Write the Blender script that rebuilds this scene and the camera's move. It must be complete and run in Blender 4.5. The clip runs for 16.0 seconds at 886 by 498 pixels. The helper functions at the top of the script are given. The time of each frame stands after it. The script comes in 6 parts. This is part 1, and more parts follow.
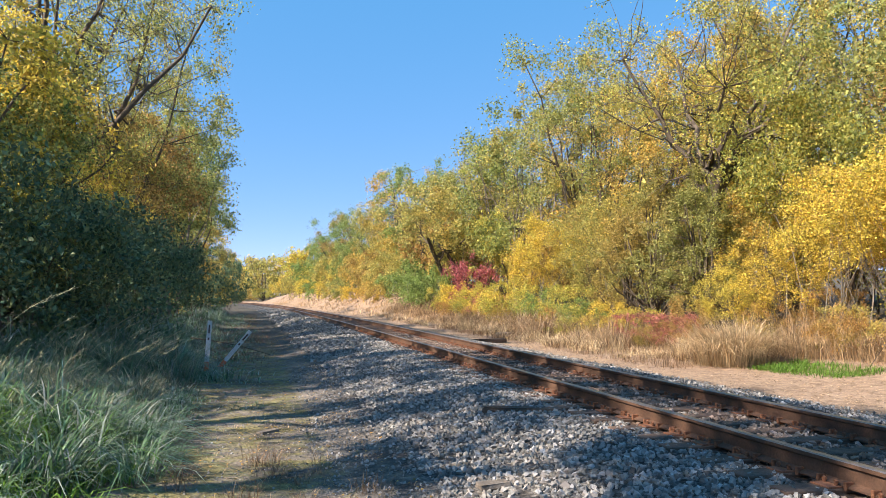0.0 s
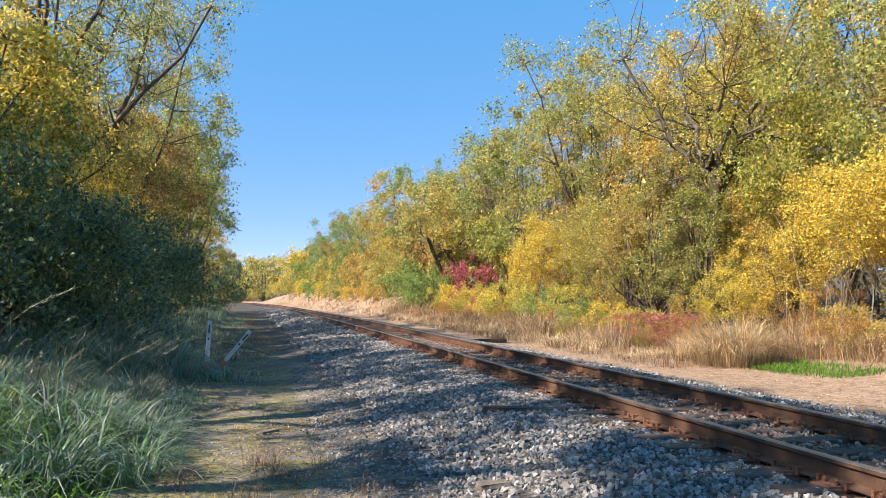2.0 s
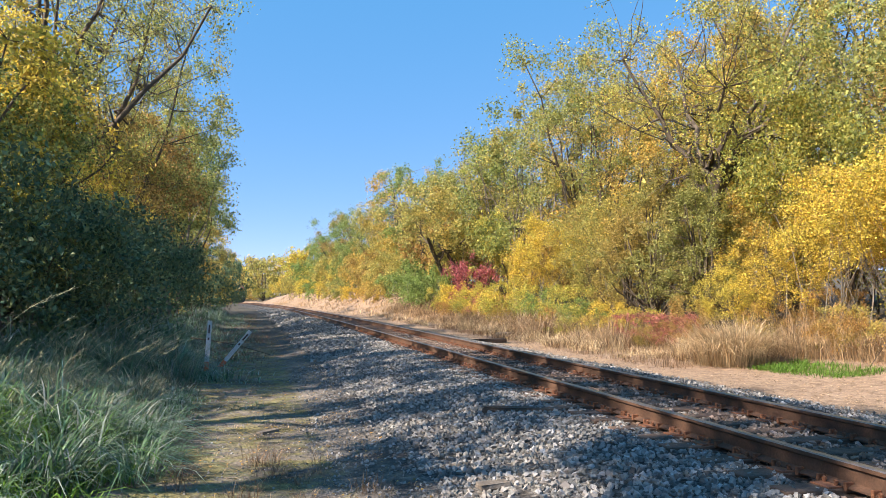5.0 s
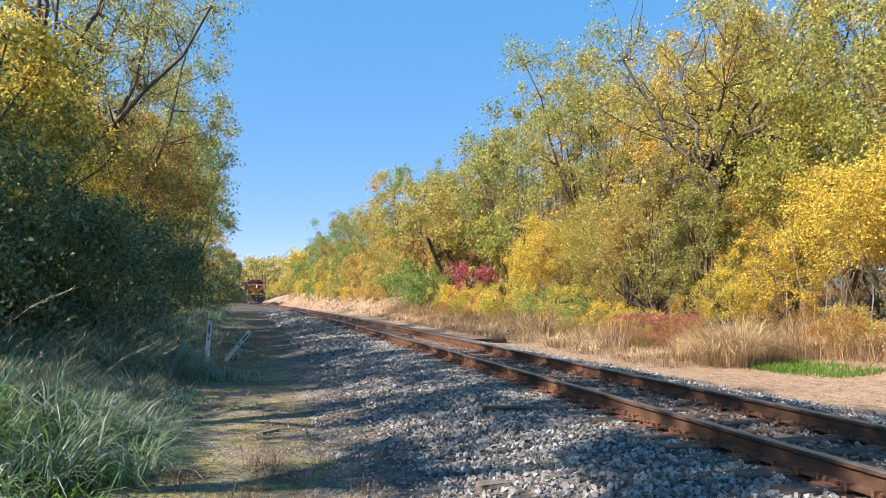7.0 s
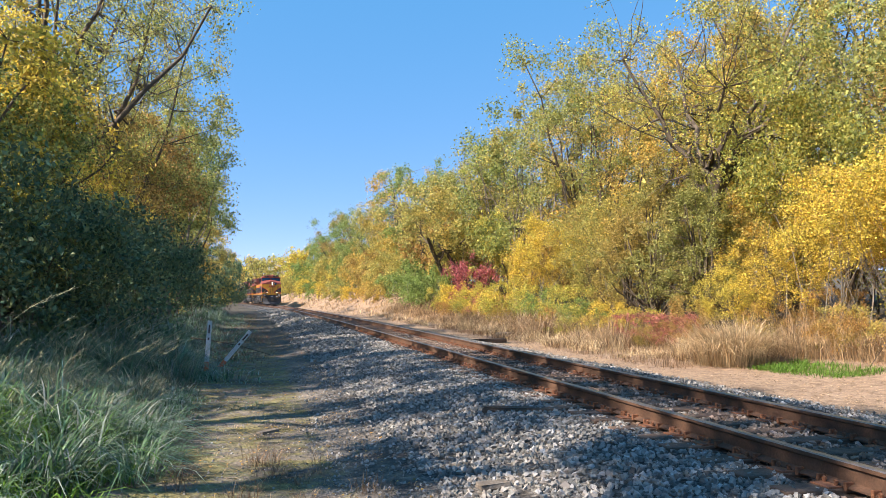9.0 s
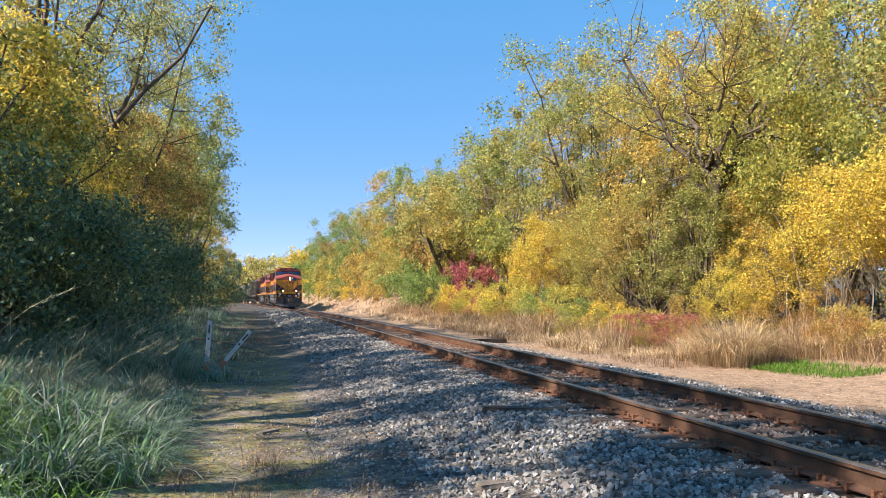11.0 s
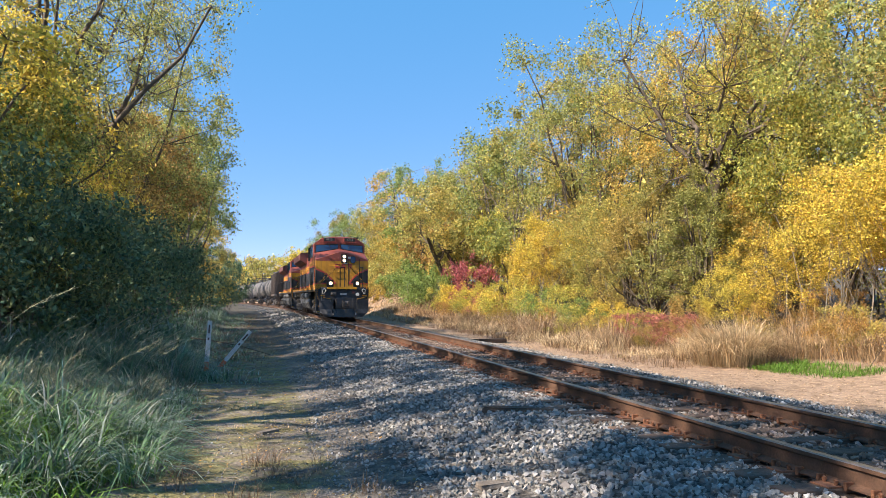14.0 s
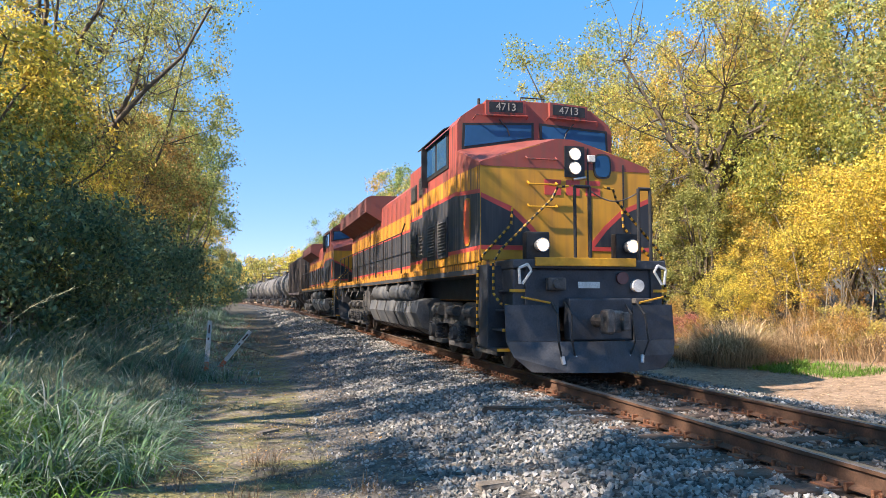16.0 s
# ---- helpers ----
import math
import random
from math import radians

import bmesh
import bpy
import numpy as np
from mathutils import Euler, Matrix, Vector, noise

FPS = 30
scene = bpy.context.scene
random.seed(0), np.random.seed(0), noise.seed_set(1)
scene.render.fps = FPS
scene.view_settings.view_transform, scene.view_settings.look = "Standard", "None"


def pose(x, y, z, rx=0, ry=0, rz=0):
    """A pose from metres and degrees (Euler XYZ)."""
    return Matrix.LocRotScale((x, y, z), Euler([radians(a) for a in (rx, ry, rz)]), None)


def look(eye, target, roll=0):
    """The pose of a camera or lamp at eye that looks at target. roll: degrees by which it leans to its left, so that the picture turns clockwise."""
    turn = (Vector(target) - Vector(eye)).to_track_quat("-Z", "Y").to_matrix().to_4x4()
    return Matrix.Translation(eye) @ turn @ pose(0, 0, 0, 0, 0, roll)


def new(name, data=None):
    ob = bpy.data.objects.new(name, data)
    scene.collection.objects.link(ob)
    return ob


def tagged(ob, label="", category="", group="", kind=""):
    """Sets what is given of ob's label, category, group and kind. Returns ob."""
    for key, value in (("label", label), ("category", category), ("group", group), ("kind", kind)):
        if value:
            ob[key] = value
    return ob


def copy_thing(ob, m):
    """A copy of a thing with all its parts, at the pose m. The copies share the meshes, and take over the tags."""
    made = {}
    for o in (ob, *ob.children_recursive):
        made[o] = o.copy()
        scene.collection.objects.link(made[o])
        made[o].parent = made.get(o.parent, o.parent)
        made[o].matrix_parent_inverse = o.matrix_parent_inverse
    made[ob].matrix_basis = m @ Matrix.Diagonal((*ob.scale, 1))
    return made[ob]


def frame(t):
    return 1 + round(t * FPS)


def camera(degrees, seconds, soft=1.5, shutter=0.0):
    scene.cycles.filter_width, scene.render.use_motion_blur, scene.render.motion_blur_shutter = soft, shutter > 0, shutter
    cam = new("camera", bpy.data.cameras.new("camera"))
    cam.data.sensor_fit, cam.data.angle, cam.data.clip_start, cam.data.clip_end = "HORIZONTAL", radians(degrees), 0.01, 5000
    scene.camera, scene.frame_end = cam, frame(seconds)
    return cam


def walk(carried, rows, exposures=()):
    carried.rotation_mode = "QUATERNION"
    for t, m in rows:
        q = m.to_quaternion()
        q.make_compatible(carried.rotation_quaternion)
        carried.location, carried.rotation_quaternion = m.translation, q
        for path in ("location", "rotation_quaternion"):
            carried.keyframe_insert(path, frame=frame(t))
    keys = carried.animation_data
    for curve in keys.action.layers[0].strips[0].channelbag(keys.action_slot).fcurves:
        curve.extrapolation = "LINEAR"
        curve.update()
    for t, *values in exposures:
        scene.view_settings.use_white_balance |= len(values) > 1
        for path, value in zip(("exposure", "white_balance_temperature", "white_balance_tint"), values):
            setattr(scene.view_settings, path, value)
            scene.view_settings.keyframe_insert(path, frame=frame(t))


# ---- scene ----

# ---------------------------------------------------------------- camera
EYE_Z = 1.213                      # above the rail heads, which lie at z = 0
cam = camera(62.05, 16.0, soft=0.65)
EYE = look((0, 0, EYE_Z), (0, 100, EYE_Z + 100 * math.tan(radians(3.77))))
walk(cam, [(0.0, EYE), (16.0, EYE)], exposures=[(0.0, 1.22, 6500, 17), (14.6, 1.22, 6500, 17), (16.0, 1.42, 6500, 17)])

# ---------------------------------------------------------------- light
SUN_AZ = math.atan2(-0.90, -0.435)
SUN_EL = radians(41)
world = bpy.data.worlds.new("sky")
scene.world = world
world.use_nodes = True
_bg = world.node_tree.nodes["Background"]
_sky = world.node_tree.nodes.new("ShaderNodeTexSky")
_sky.sky_type = "NISHITA"
_sky.sun_disc = False
_sky.sun_elevation, _sky.sun_rotation = SUN_EL, SUN_AZ
_sky.altitude, _sky.air_density, _sky.dust_density, _sky.ozone_density = 1000, 0.55, 0.0, 2.5
_deep = world.node_tree.nodes.new("ShaderNodeMix")       # clear autumn air: a deeper blue
_deep.data_type, _deep.blend_type = "RGBA", "MULTIPLY"
_deep.inputs[0].default_value, _deep.inputs[7].default_value = 1.0, (0.40, 0.25, 0.20, 1)
world.node_tree.links.new(_sky.outputs[0], _deep.inputs[6])
_even = world.node_tree.nodes.new("ShaderNodeMix")       # and an even glow down to the horizon
_even.data_type, _even.blend_type = "RGBA", "ADD"
_even.inputs[0].default_value, _even.inputs[7].default_value = 1.0, (0.05, 0.74, 1.55, 1)
world.node_tree.links.new(_deep.outputs[2], _even.inputs[6])
world.node_tree.links.new(_even.outputs[2], _bg.inputs[0])
_bg.inputs[1].default_value = 0.185
sun = new("sun", bpy.data.lights.new("sun", "SUN"))
sun.data.energy, sun.data.angle, sun.data.color = 5.0, radians(0.6), (1.0, 0.88, 0.70)
_to_sun = Vector((math.sin(SUN_AZ) * math.cos(SUN_EL), math.cos(SUN_AZ) * math.cos(SUN_EL), math.sin(SUN_EL)))
sun.matrix_world = look(_to_sun * 60, (0, 0, 0))

# ---------------------------------------------------------------- the line of the track
def heading(s):
    s1 = np.clip(s, None, 175.0)
    th = -0.241 - 5.17e-4 * s1 + 3.41e-6 * s1 ** 2 - 2.84e-8 * s1 ** 3
    return th - 0.00194 * np.clip(np.asarray(s) - 175.0, 0, 200)


_S = np.arange(-80, 640, 0.25)
_TH = heading(np.clip(_S, 0, None))
_i0 = int(np.argmin(abs(_S)))
_X = np.concatenate([[0], np.cumsum(np.sin(_TH[:-1]) * 0.25)])
_Y = np.concatenate([[0], np.cumsum(np.cos(_TH[:-1]) * 0.25)])
_X += 4.681 - _X[_i0]
_Y += 2.0 - _Y[_i0]


def on_track(s, o=0.0):
    """Plan place at s metres along the track, o metres to its right as one looks away from the camera."""
    th = np.interp(s, _S, _TH)
    return np.interp(s, _S, _X) + o * np.cos(th), np.interp(s, _S, _Y) - o * np.sin(th), th


def offset_of(x, y):
    """s and o of places in plan."""
    s = np.interp(y, _Y, _S)
    for _ in range(4):
        tx, ty, th = on_track(s)
        s = s + (x - tx) * np.sin(th) + (y - ty) * np.cos(th)
    tx, ty, th = on_track(s)
    return s, (x - tx) * np.cos(th) - (y - ty) * np.sin(th)


_rng = np.random.default_rng(5)
_WAVES = [(_rng.uniform(0, 6.28), _rng.uniform(0, 6.28), k) for k in (0.35, 0.5, 0.8, 1.3, 2.1, 3.4)]


def rough(x, y):
    z = 0
    for a, p, k in _WAVES:
        z = z + np.sin(k * (x * np.cos(a) + y * np.sin(a)) + p) / (k + 0.4)
    return z / 4.0


def ground_z(x, y):
    s, o = offset_of(np.asarray(x, float), np.asarray(y, float))
    r = rough(x, y)
    # ballast crown, shoulders, path, verges
    pts_o = [-60, -14, -9.0, -7.6, -6.6, -4.3, -3.6, -2.1, -1.45, 1.45, 2.1, 3.1, 4.5, 7.0, 9.5, 14, 60]
    pts_z = [1.6, 0.75, 0.1, -0.25, -0.50, -0.52, -0.46, -0.25, -0.226, -0.226, -0.25, -0.42, -0.45, -0.40, -0.05, 0.5, 2.0]
    z = np.interp(o, pts_o, pts_z)
    bank = np.clip((s - 42) / 30, 0, 1) * np.clip((210 - s) / 40, 0, 1)
    z = z + bank * 2.2 * np.clip((o - 4.4) / 4.5, 0, 1) ** 1.2
    amp = np.interp(abs(o), [0, 1.6, 3.0, 6.0, 12, 60], [0.012, 0.012, 0.03, 0.05, 0.22, 0.6])
    return z + r * amp


# ---------------------------------------------------------------- small mesh tools
def part(name, bm, material, parent=None, label="", smooth=False):
    me = bpy.data.meshes.new(name)
    bmesh.ops.recalc_face_normals(bm, faces=bm.faces)
    bm.to_mesh(me)
    bm.free()
    for m in material if isinstance(material, (list, tuple)) else [material]:
        me.materials.append(m)
    if smooth:
        me.polygons.foreach_set("use_smooth", [True] * len(me.polygons))
    ob = new(name, me)
    ob.parent = parent
    if label:
        ob["label"] = label
    return ob


def np_mesh(name, verts, faces, material, smooth=False):
    """A mesh from arrays; all the faces have the same number of corners."""
    me = bpy.data.meshes.new(name)
    verts, faces = np.asarray(verts, np.float32), np.asarray(faces, np.int32)
    n, k = faces.shape
    me.vertices.add(len(verts))
    me.vertices.foreach_set("co", verts.ravel())
    me.loops.add(n * k)
    me.loops.foreach_set("vertex_index", faces.ravel())
    me.polygons.add(n)
    me.polygons.foreach_set("loop_start", np.arange(n, dtype=np.int32) * k)
    me.polygons.foreach_set("use_smooth", np.full(n, smooth))
    me.update(calc_edges=True)
    me.validate()
    if material:
        me.materials.append(material)
    return me


def box(bm, x0, x1, y0, y1, z0, z1, bevel=0.0, mat=0):
    r = bmesh.ops.create_cube(bm, size=1.0)
    vs = r["verts"]
    for v in vs:
        v.co = Vector((x0 + (v.co.x + 0.5) * (x1 - x0), y0 + (v.co.y + 0.5) * (y1 - y0), z0 + (v.co.z + 0.5) * (z1 - z0)))
    fs = {f for v in vs for f in v.link_faces}
    for f in fs:
        f.material_index = mat
    if bevel:
        es = list({e for v in vs for e in v.link_edges})
        bmesh.ops.bevel(bm, geom=es, offset=bevel, segments=2, profile=0.5, affect="EDGES")
    return bm


def one_box(*a, **k):
    return box(bmesh.new(), *a, **k)


def rod(bm, a, b, r, n=8, r2=None, mat=0):
    """A round bar from a to b."""
    a, b = Vector(a), Vector(b)
    d = b - a
    m = Matrix.Translation((a + b) / 2) @ d.to_track_quat("Z", "Y").to_matrix().to_4x4()
    g = bmesh.ops.create_cone(bm, cap_ends=True, segments=n, radius1=r, radius2=r if r2 is None else r2, depth=d.length, matrix=m)
    for f in {f for v in g["verts"] for f in v.link_faces}:
        f.material_index = mat
    return bm


def bent_rod(bm, pts, r, n=7, mats=None):
    for i in range(len(pts) - 1):
        rod(bm, pts[i], pts[i + 1], r, n, mat=0 if mats is None else mats[i % len(mats)])
    return bm


def loft(bm, sections, mats=None, caps=True, closed=True):
    """Skin between rings of points of equal count; mats: the material index of each strip round the ring."""
    rings = [[bm.verts.new(p) for p in sec] for sec in sections]
    n = len(rings[0])
    for r0, r1 in zip(rings, rings[1:]):
        for i in range(n if closed else n - 1):
            f = bm.faces.new((r0[i], r0[(i + 1) % n], r1[(i + 1) % n], r1[i]))
            f.material_index = 0 if mats is None else mats[i % len(mats)]
    if caps and closed:
        for r in (rings[0], rings[-1]):
            f = bm.faces.new(r)
            f.material_index = 0 if mats is None else mats[0]
    return bm


def plate(bm, pts, normal, thick, mat=0):
    """A flat panel with thickness from its outline."""
    n = Vector(normal) * thick
    a = [bm.verts.new(Vector(p)) for p in pts]
    b = [bm.verts.new(Vector(p) + n) for p in pts]
    k = len(pts)
    fs = [bm.faces.new(a), bm.faces.new(b[::-1])]
    fs += [bm.faces.new((a[i], b[i], b[(i + 1) % k], a[(i + 1) % k])) for i in range(k)]
    for f in fs:
        f.material_index = mat
    return bm


# ---------------------------------------------------------------- materials
def nodes_of(name):
    m = bpy.data.materials.new(name)
    m.use_nodes = True
    t = m.node_tree
    return m, t, t.nodes["Principled BSDF"]


def ramp_node(t, stops, source):
    r = t.nodes.new("ShaderNodeValToRGB")
    while len(r.color_ramp.elements) < len(stops):
        r.color_ramp.elements.new(0.5)
    for e, (p, c) in zip(r.color_ramp.elements, stops):
        e.position, e.color = p, (*c, 1)
    t.links.new(source, r.inputs[0])
    return r.outputs[0]


def noise_node(t, scale, detail=4, coord="Object", rough_=0.55):
    c = t.nodes.new("ShaderNodeTexCoord")
    n = t.nodes.new("ShaderNodeTexNoise")
    n.inputs["Scale"].default_value, n.inputs["Detail"].default_value, n.inputs["Roughness"].default_value = scale, detail, rough_
    t.links.new(c.outputs[coord], n.inputs["Vector"])
    return n.outputs["Fac"]


def mix_node(t, fac, a, b, mode="MIX"):
    m = t.nodes.new("ShaderNodeMix")
    m.data_type, m.blend_type = "RGBA", mode
    for sock, v in ((m.inputs[0], fac), (m.inputs[6], a), (m.inputs[7], b)):
        if isinstance(v, bpy.types.NodeSocket):
            t.links.new(v, sock)
        elif isinstance(v, (tuple, list)):
            sock.default_value = (*v, 1)
        else:
            sock.default_value = v
    return m.outputs[2]


def math_node(t, op, a, b=0.0, clamp=False):
    m = t.nodes.new("ShaderNodeMath")
    m.operation, m.use_clamp = op, clamp
    for sock, v in ((m.inputs[0], a), (m.inputs[1], b)):
        if isinstance(v, bpy.types.NodeSocket):
            t.links.new(v, sock)
        else:
            sock.default_value = v
    return m.outputs[0]


def bump_node(t, p, height, strength, dist):
    b = t.nodes.new("ShaderNodeBump")
    b.inputs["Strength"].default_value, b.inputs["Distance"].default_value = strength, dist
    t.links.new(height, b.inputs["Height"])
    t.links.new(b.outputs[0], p.inputs["Normal"])


def surface(name, c1, c2, scale=6.0, fine=60.0, roughness=0.7, metal=0.0, bump=0.2, dirt=None, dirt_amount=0.5, specular=0.4):
    """Two-tone surface with a fine grain, and dirt in patches."""
    m, t, p = nodes_of(name)
    big, small = noise_node(t, scale, 5), noise_node(t, fine, 3)
    col = ramp_node(t, [(0.35, c1), (0.65, c2)], big)
    grain = ramp_node(t, [(0.3, (0.75, 0.75, 0.75)), (0.7, (1.15, 1.15, 1.15))], small)
    col = mix_node(t, 1.0, col, grain, "MULTIPLY")
    if dirt:
        d = noise_node(t, scale * 0.6, 8, rough_=0.7)
        f = math_node(t, "MULTIPLY", math_node(t, "SUBTRACT", d, 0.45, True), dirt_amount * 6, True)
        col = mix_node(t, f, col, dirt)
    t.links.new(col, p.inputs["Base Color"])
    p.inputs["Roughness"].default_value, p.inputs["Metallic"].default_value = roughness, metal
    p.inputs["Specular IOR Level"].default_value = specular
    if bump:
        bump_node(t, p, small, bump, 0.01)
    return m


def paint(name, c, streak=(0.10, 0.06, 0.04), amount=0.5, roughness=0.42, grain=(5.0, 5.0, 0.32)):
    """Weathered vehicle paint with rain streaks and dust; loco sides also carry painted tree dapple."""
    m, t, p = nodes_of(name)
    co = t.nodes.new("ShaderNodeTexCoord")
    mp = t.nodes.new("ShaderNodeMapping")
    mp.inputs["Scale"].default_value = grain
    t.links.new(co.outputs["Object"], mp.inputs["Vector"])
    n = t.nodes.new("ShaderNodeTexNoise")
    n.inputs["Scale"].default_value, n.inputs["Detail"].default_value = 1.6, 6
    t.links.new(mp.outputs[0], n.inputs["Vector"])
    f = math_node(t, "MULTIPLY", math_node(t, "SUBTRACT", n.outputs["Fac"], 0.46, True), amount * 5, True)
    big = noise_node(t, 1.3, 5)
    base = ramp_node(t, [(0.3, tuple(v * 0.82 for v in c)), (0.7, tuple(min(1, v * 1.1) for v in c))], big)
    t.links.new(mix_node(t, f, base, streak), p.inputs["Base Color"])
    t.links.new(ramp_node(t, [(0.3, (roughness,) * 3), (0.7, (roughness + 0.25,) * 3)], big), p.inputs["Roughness"])
    bump_node(t, p, noise_node(t, 25, 3), 0.08, 0.01)
    return m


def leaves(name, tones, patches, light=0.45, gloss=0.35):
    """Leaves: each its own tone, in patches of two kinds of colour; light passes through them."""
    m, t, p = nodes_of(name)
    geo = t.nodes.new("ShaderNodeNewGeometry")
    info = t.nodes.new("ShaderNodeObjectInfo")
    k = len(tones) - 1
    a = ramp_node(t, [(i / k, c) for i, c in enumerate(tones)], geo.outputs["Random Per Island"])
    k = len(patches) - 1
    b = ramp_node(t, [(i / k, c) for i, c in enumerate(patches)], geo.outputs["Random Per Island"])
    n = noise_node(t, 0.55, 3)
    shift = math_node(t, "MULTIPLY", math_node(t, "SUBTRACT", info.outputs["Random"], 0.5), 0.35)
    f = math_node(t, "MULTIPLY", math_node(t, "SUBTRACT", math_node(t, "ADD", n, shift), 0.42), 5.0, True)
    col = mix_node(t, f, a, b)
    own = math_node(t, "FRACT", math_node(t, "MULTIPLY", geo.outputs["Random Per Island"], 37.7))
    col = mix_node(t, 1.0, col, ramp_node(t, [(0.0, (0.42, 0.42, 0.42)), (0.55, (0.95, 0.95, 0.95)), (1.0, (1.5, 1.5, 1.5))], own), "MULTIPLY")
    t.links.new(col, p.inputs["Base Color"])
    p.inputs["Roughness"].default_value = 0.55
    p.inputs["Specular IOR Level"].default_value = gloss
    tr = t.nodes.new("ShaderNodeBsdfTranslucent")
    t.links.new(col, tr.inputs[0])
    mx = t.nodes.new("ShaderNodeMixShader")
    mx.inputs[0].default_value = light
    t.links.new(p.outputs[0], mx.inputs[1])
    t.links.new(tr.outputs[0], mx.inputs[2])
    t.links.new(mx.outputs[0], t.nodes["Material Output"].inputs[0])
    return m


def glow(name, c, strength):
    m, t, p = nodes_of(name)
    p.inputs["Base Color"].default_value = (c[0] * 0.25, c[1] * 0.25, c[2] * 0.25, 1)
    p.inputs["Emission Color"].default_value = (*c, 1)
    p.inputs["Emission Strength"].default_value = strength
    return m


GOLD = leaves("leaf_gold", [(0.436, 0.299, 0.072), (0.768, 0.567, 0.091), (0.852, 0.718, 0.117), (0.603, 0.339, 0.081)], [(0.561, 0.519, 0.109), (0.810, 0.628, 0.109), (0.374, 0.408, 0.099)], 0.45)
YELLOWGREEN = leaves("leaf_yellow_green", [(0.341, 0.398, 0.092), (0.707, 0.587, 0.114), (0.514, 0.525, 0.114), (0.812, 0.504, 0.114)], [(0.257, 0.336, 0.105), (0.428, 0.441, 0.114), (0.642, 0.525, 0.114)], 0.5)
OLIVE = leaves("leaf_olive", [(0.274, 0.304, 0.116), (0.465, 0.457, 0.137), (0.655, 0.507, 0.137), (0.327, 0.381, 0.125)], [(0.546, 0.432, 0.116), (0.764, 0.483, 0.116), (0.381, 0.381, 0.116)], 0.48)
MOSSY = leaves("leaf_dull_green", [(0.194, 0.259, 0.099), (0.323, 0.377, 0.117), (0.464, 0.458, 0.134), (0.245, 0.322, 0.111)], [(0.388, 0.382, 0.117), (0.555, 0.452, 0.111), (0.271, 0.329, 0.111)], 0.48)
GREEN = leaves("leaf_green", [(0.165, 0.258, 0.090), (0.253, 0.370, 0.108), (0.352, 0.437, 0.120)], [(0.286, 0.370, 0.108), (0.365, 0.414, 0.095), (0.129, 0.262, 0.095)])
# the bluish tone of shade is mixed into these leaf greens
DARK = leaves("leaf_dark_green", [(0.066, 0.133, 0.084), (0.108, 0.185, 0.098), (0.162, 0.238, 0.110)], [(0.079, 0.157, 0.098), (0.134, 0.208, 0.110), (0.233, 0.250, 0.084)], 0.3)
CEDAR = leaves("leaf_cedar", [(0.193, 0.217, 0.062), (0.302, 0.306, 0.083), (0.248, 0.255, 0.073)], [(0.358, 0.294, 0.083), (0.440, 0.306, 0.083)], 0.2)
RED = leaves("leaf_red", [(0.420, 0.094, 0.130), (0.550, 0.200, 0.195), (0.340, 0.088, 0.111)], [(0.520, 0.312, 0.143), (0.580, 0.188, 0.195), (0.400, 0.375, 0.117)])
RUSSET = leaves("leaf_russet", [(0.413, 0.233, 0.079), (0.531, 0.310, 0.100), (0.325, 0.233, 0.079)], [(0.325, 0.264, 0.079), (0.472, 0.342, 0.100), (0.251, 0.248, 0.079)], 0.4)
GRASS_GREEN = leaves("grass_green", [(0.086, 0.162, 0.099), (0.134, 0.238, 0.137), (0.206, 0.312, 0.216), (0.438, 0.462, 0.469)], [(0.109, 0.212, 0.099), (0.181, 0.300, 0.157), (0.388, 0.412, 0.391)], 0.35)
GRASS_PALE = leaves("grass_pale", [(0.330, 0.352, 0.230), (0.496, 0.468, 0.321), (0.235, 0.292, 0.172), (0.613, 0.550, 0.390)], [(0.259, 0.316, 0.183), (0.530, 0.492, 0.344), (0.390, 0.387, 0.253)], 0.35)
GRASS_BROWN = leaves("weeds_brown", [(0.16, 0.10, 0.06), (0.24, 0.15, 0.085), (0.30, 0.20, 0.12), (0.12, 0.08, 0.05)], [(0.22, 0.13, 0.08), (0.18, 0.13, 0.08), (0.30, 0.20, 0.12)], 0.3)
GRASS_BRIGHT = leaves("grass_bright", [(0.090, 0.211, 0.026), (0.144, 0.288, 0.040), (0.180, 0.307, 0.053)], [(0.108, 0.230, 0.026), (0.171, 0.307, 0.053)], 0.4)
GRASS_STRAW = leaves("grass_straw", [(0.62, 0.49, 0.29), (0.78, 0.64, 0.42), (0.50, 0.37, 0.21), (0.82, 0.70, 0.50)], [(0.56, 0.42, 0.25), (0.72, 0.58, 0.37), (0.40, 0.29, 0.17)], 0.4)
GRASS_TAN = leaves("grass_tan", [(0.490, 0.337, 0.194), (0.644, 0.486, 0.305), (0.387, 0.256, 0.144), (0.709, 0.579, 0.419)], [(0.438, 0.323, 0.194), (0.580, 0.405, 0.241), (0.310, 0.230, 0.129)], 0.35)
BARK = surface("bark", (0.07, 0.055, 0.04), (0.15, 0.12, 0.09), 5, 40, 0.9, bump=0.6)
PALE_BARK = surface("pale_bark", (0.15, 0.13, 0.105), (0.29, 0.26, 0.215), 5, 40, 0.85, bump=0.5)
RAIL_SIDE = surface("rusty_rail", (0.075, 0.042, 0.028), (0.14, 0.075, 0.046), 3, 50, 0.75, 0.1, 0.25, (0.10, 0.06, 0.04), 0.4)
RAIL_TOP = surface("worn_rail_head", (0.26, 0.21, 0.18), (0.36, 0.31, 0.28), 2, 60, 0.38, 0.85, 0.05)
TIE_WOOD = surface("old_tie_timber", (0.06, 0.042, 0.032), (0.13, 0.085, 0.06), 5, 45, 0.9, bump=0.7, dirt=(0.16, 0.10, 0.07))
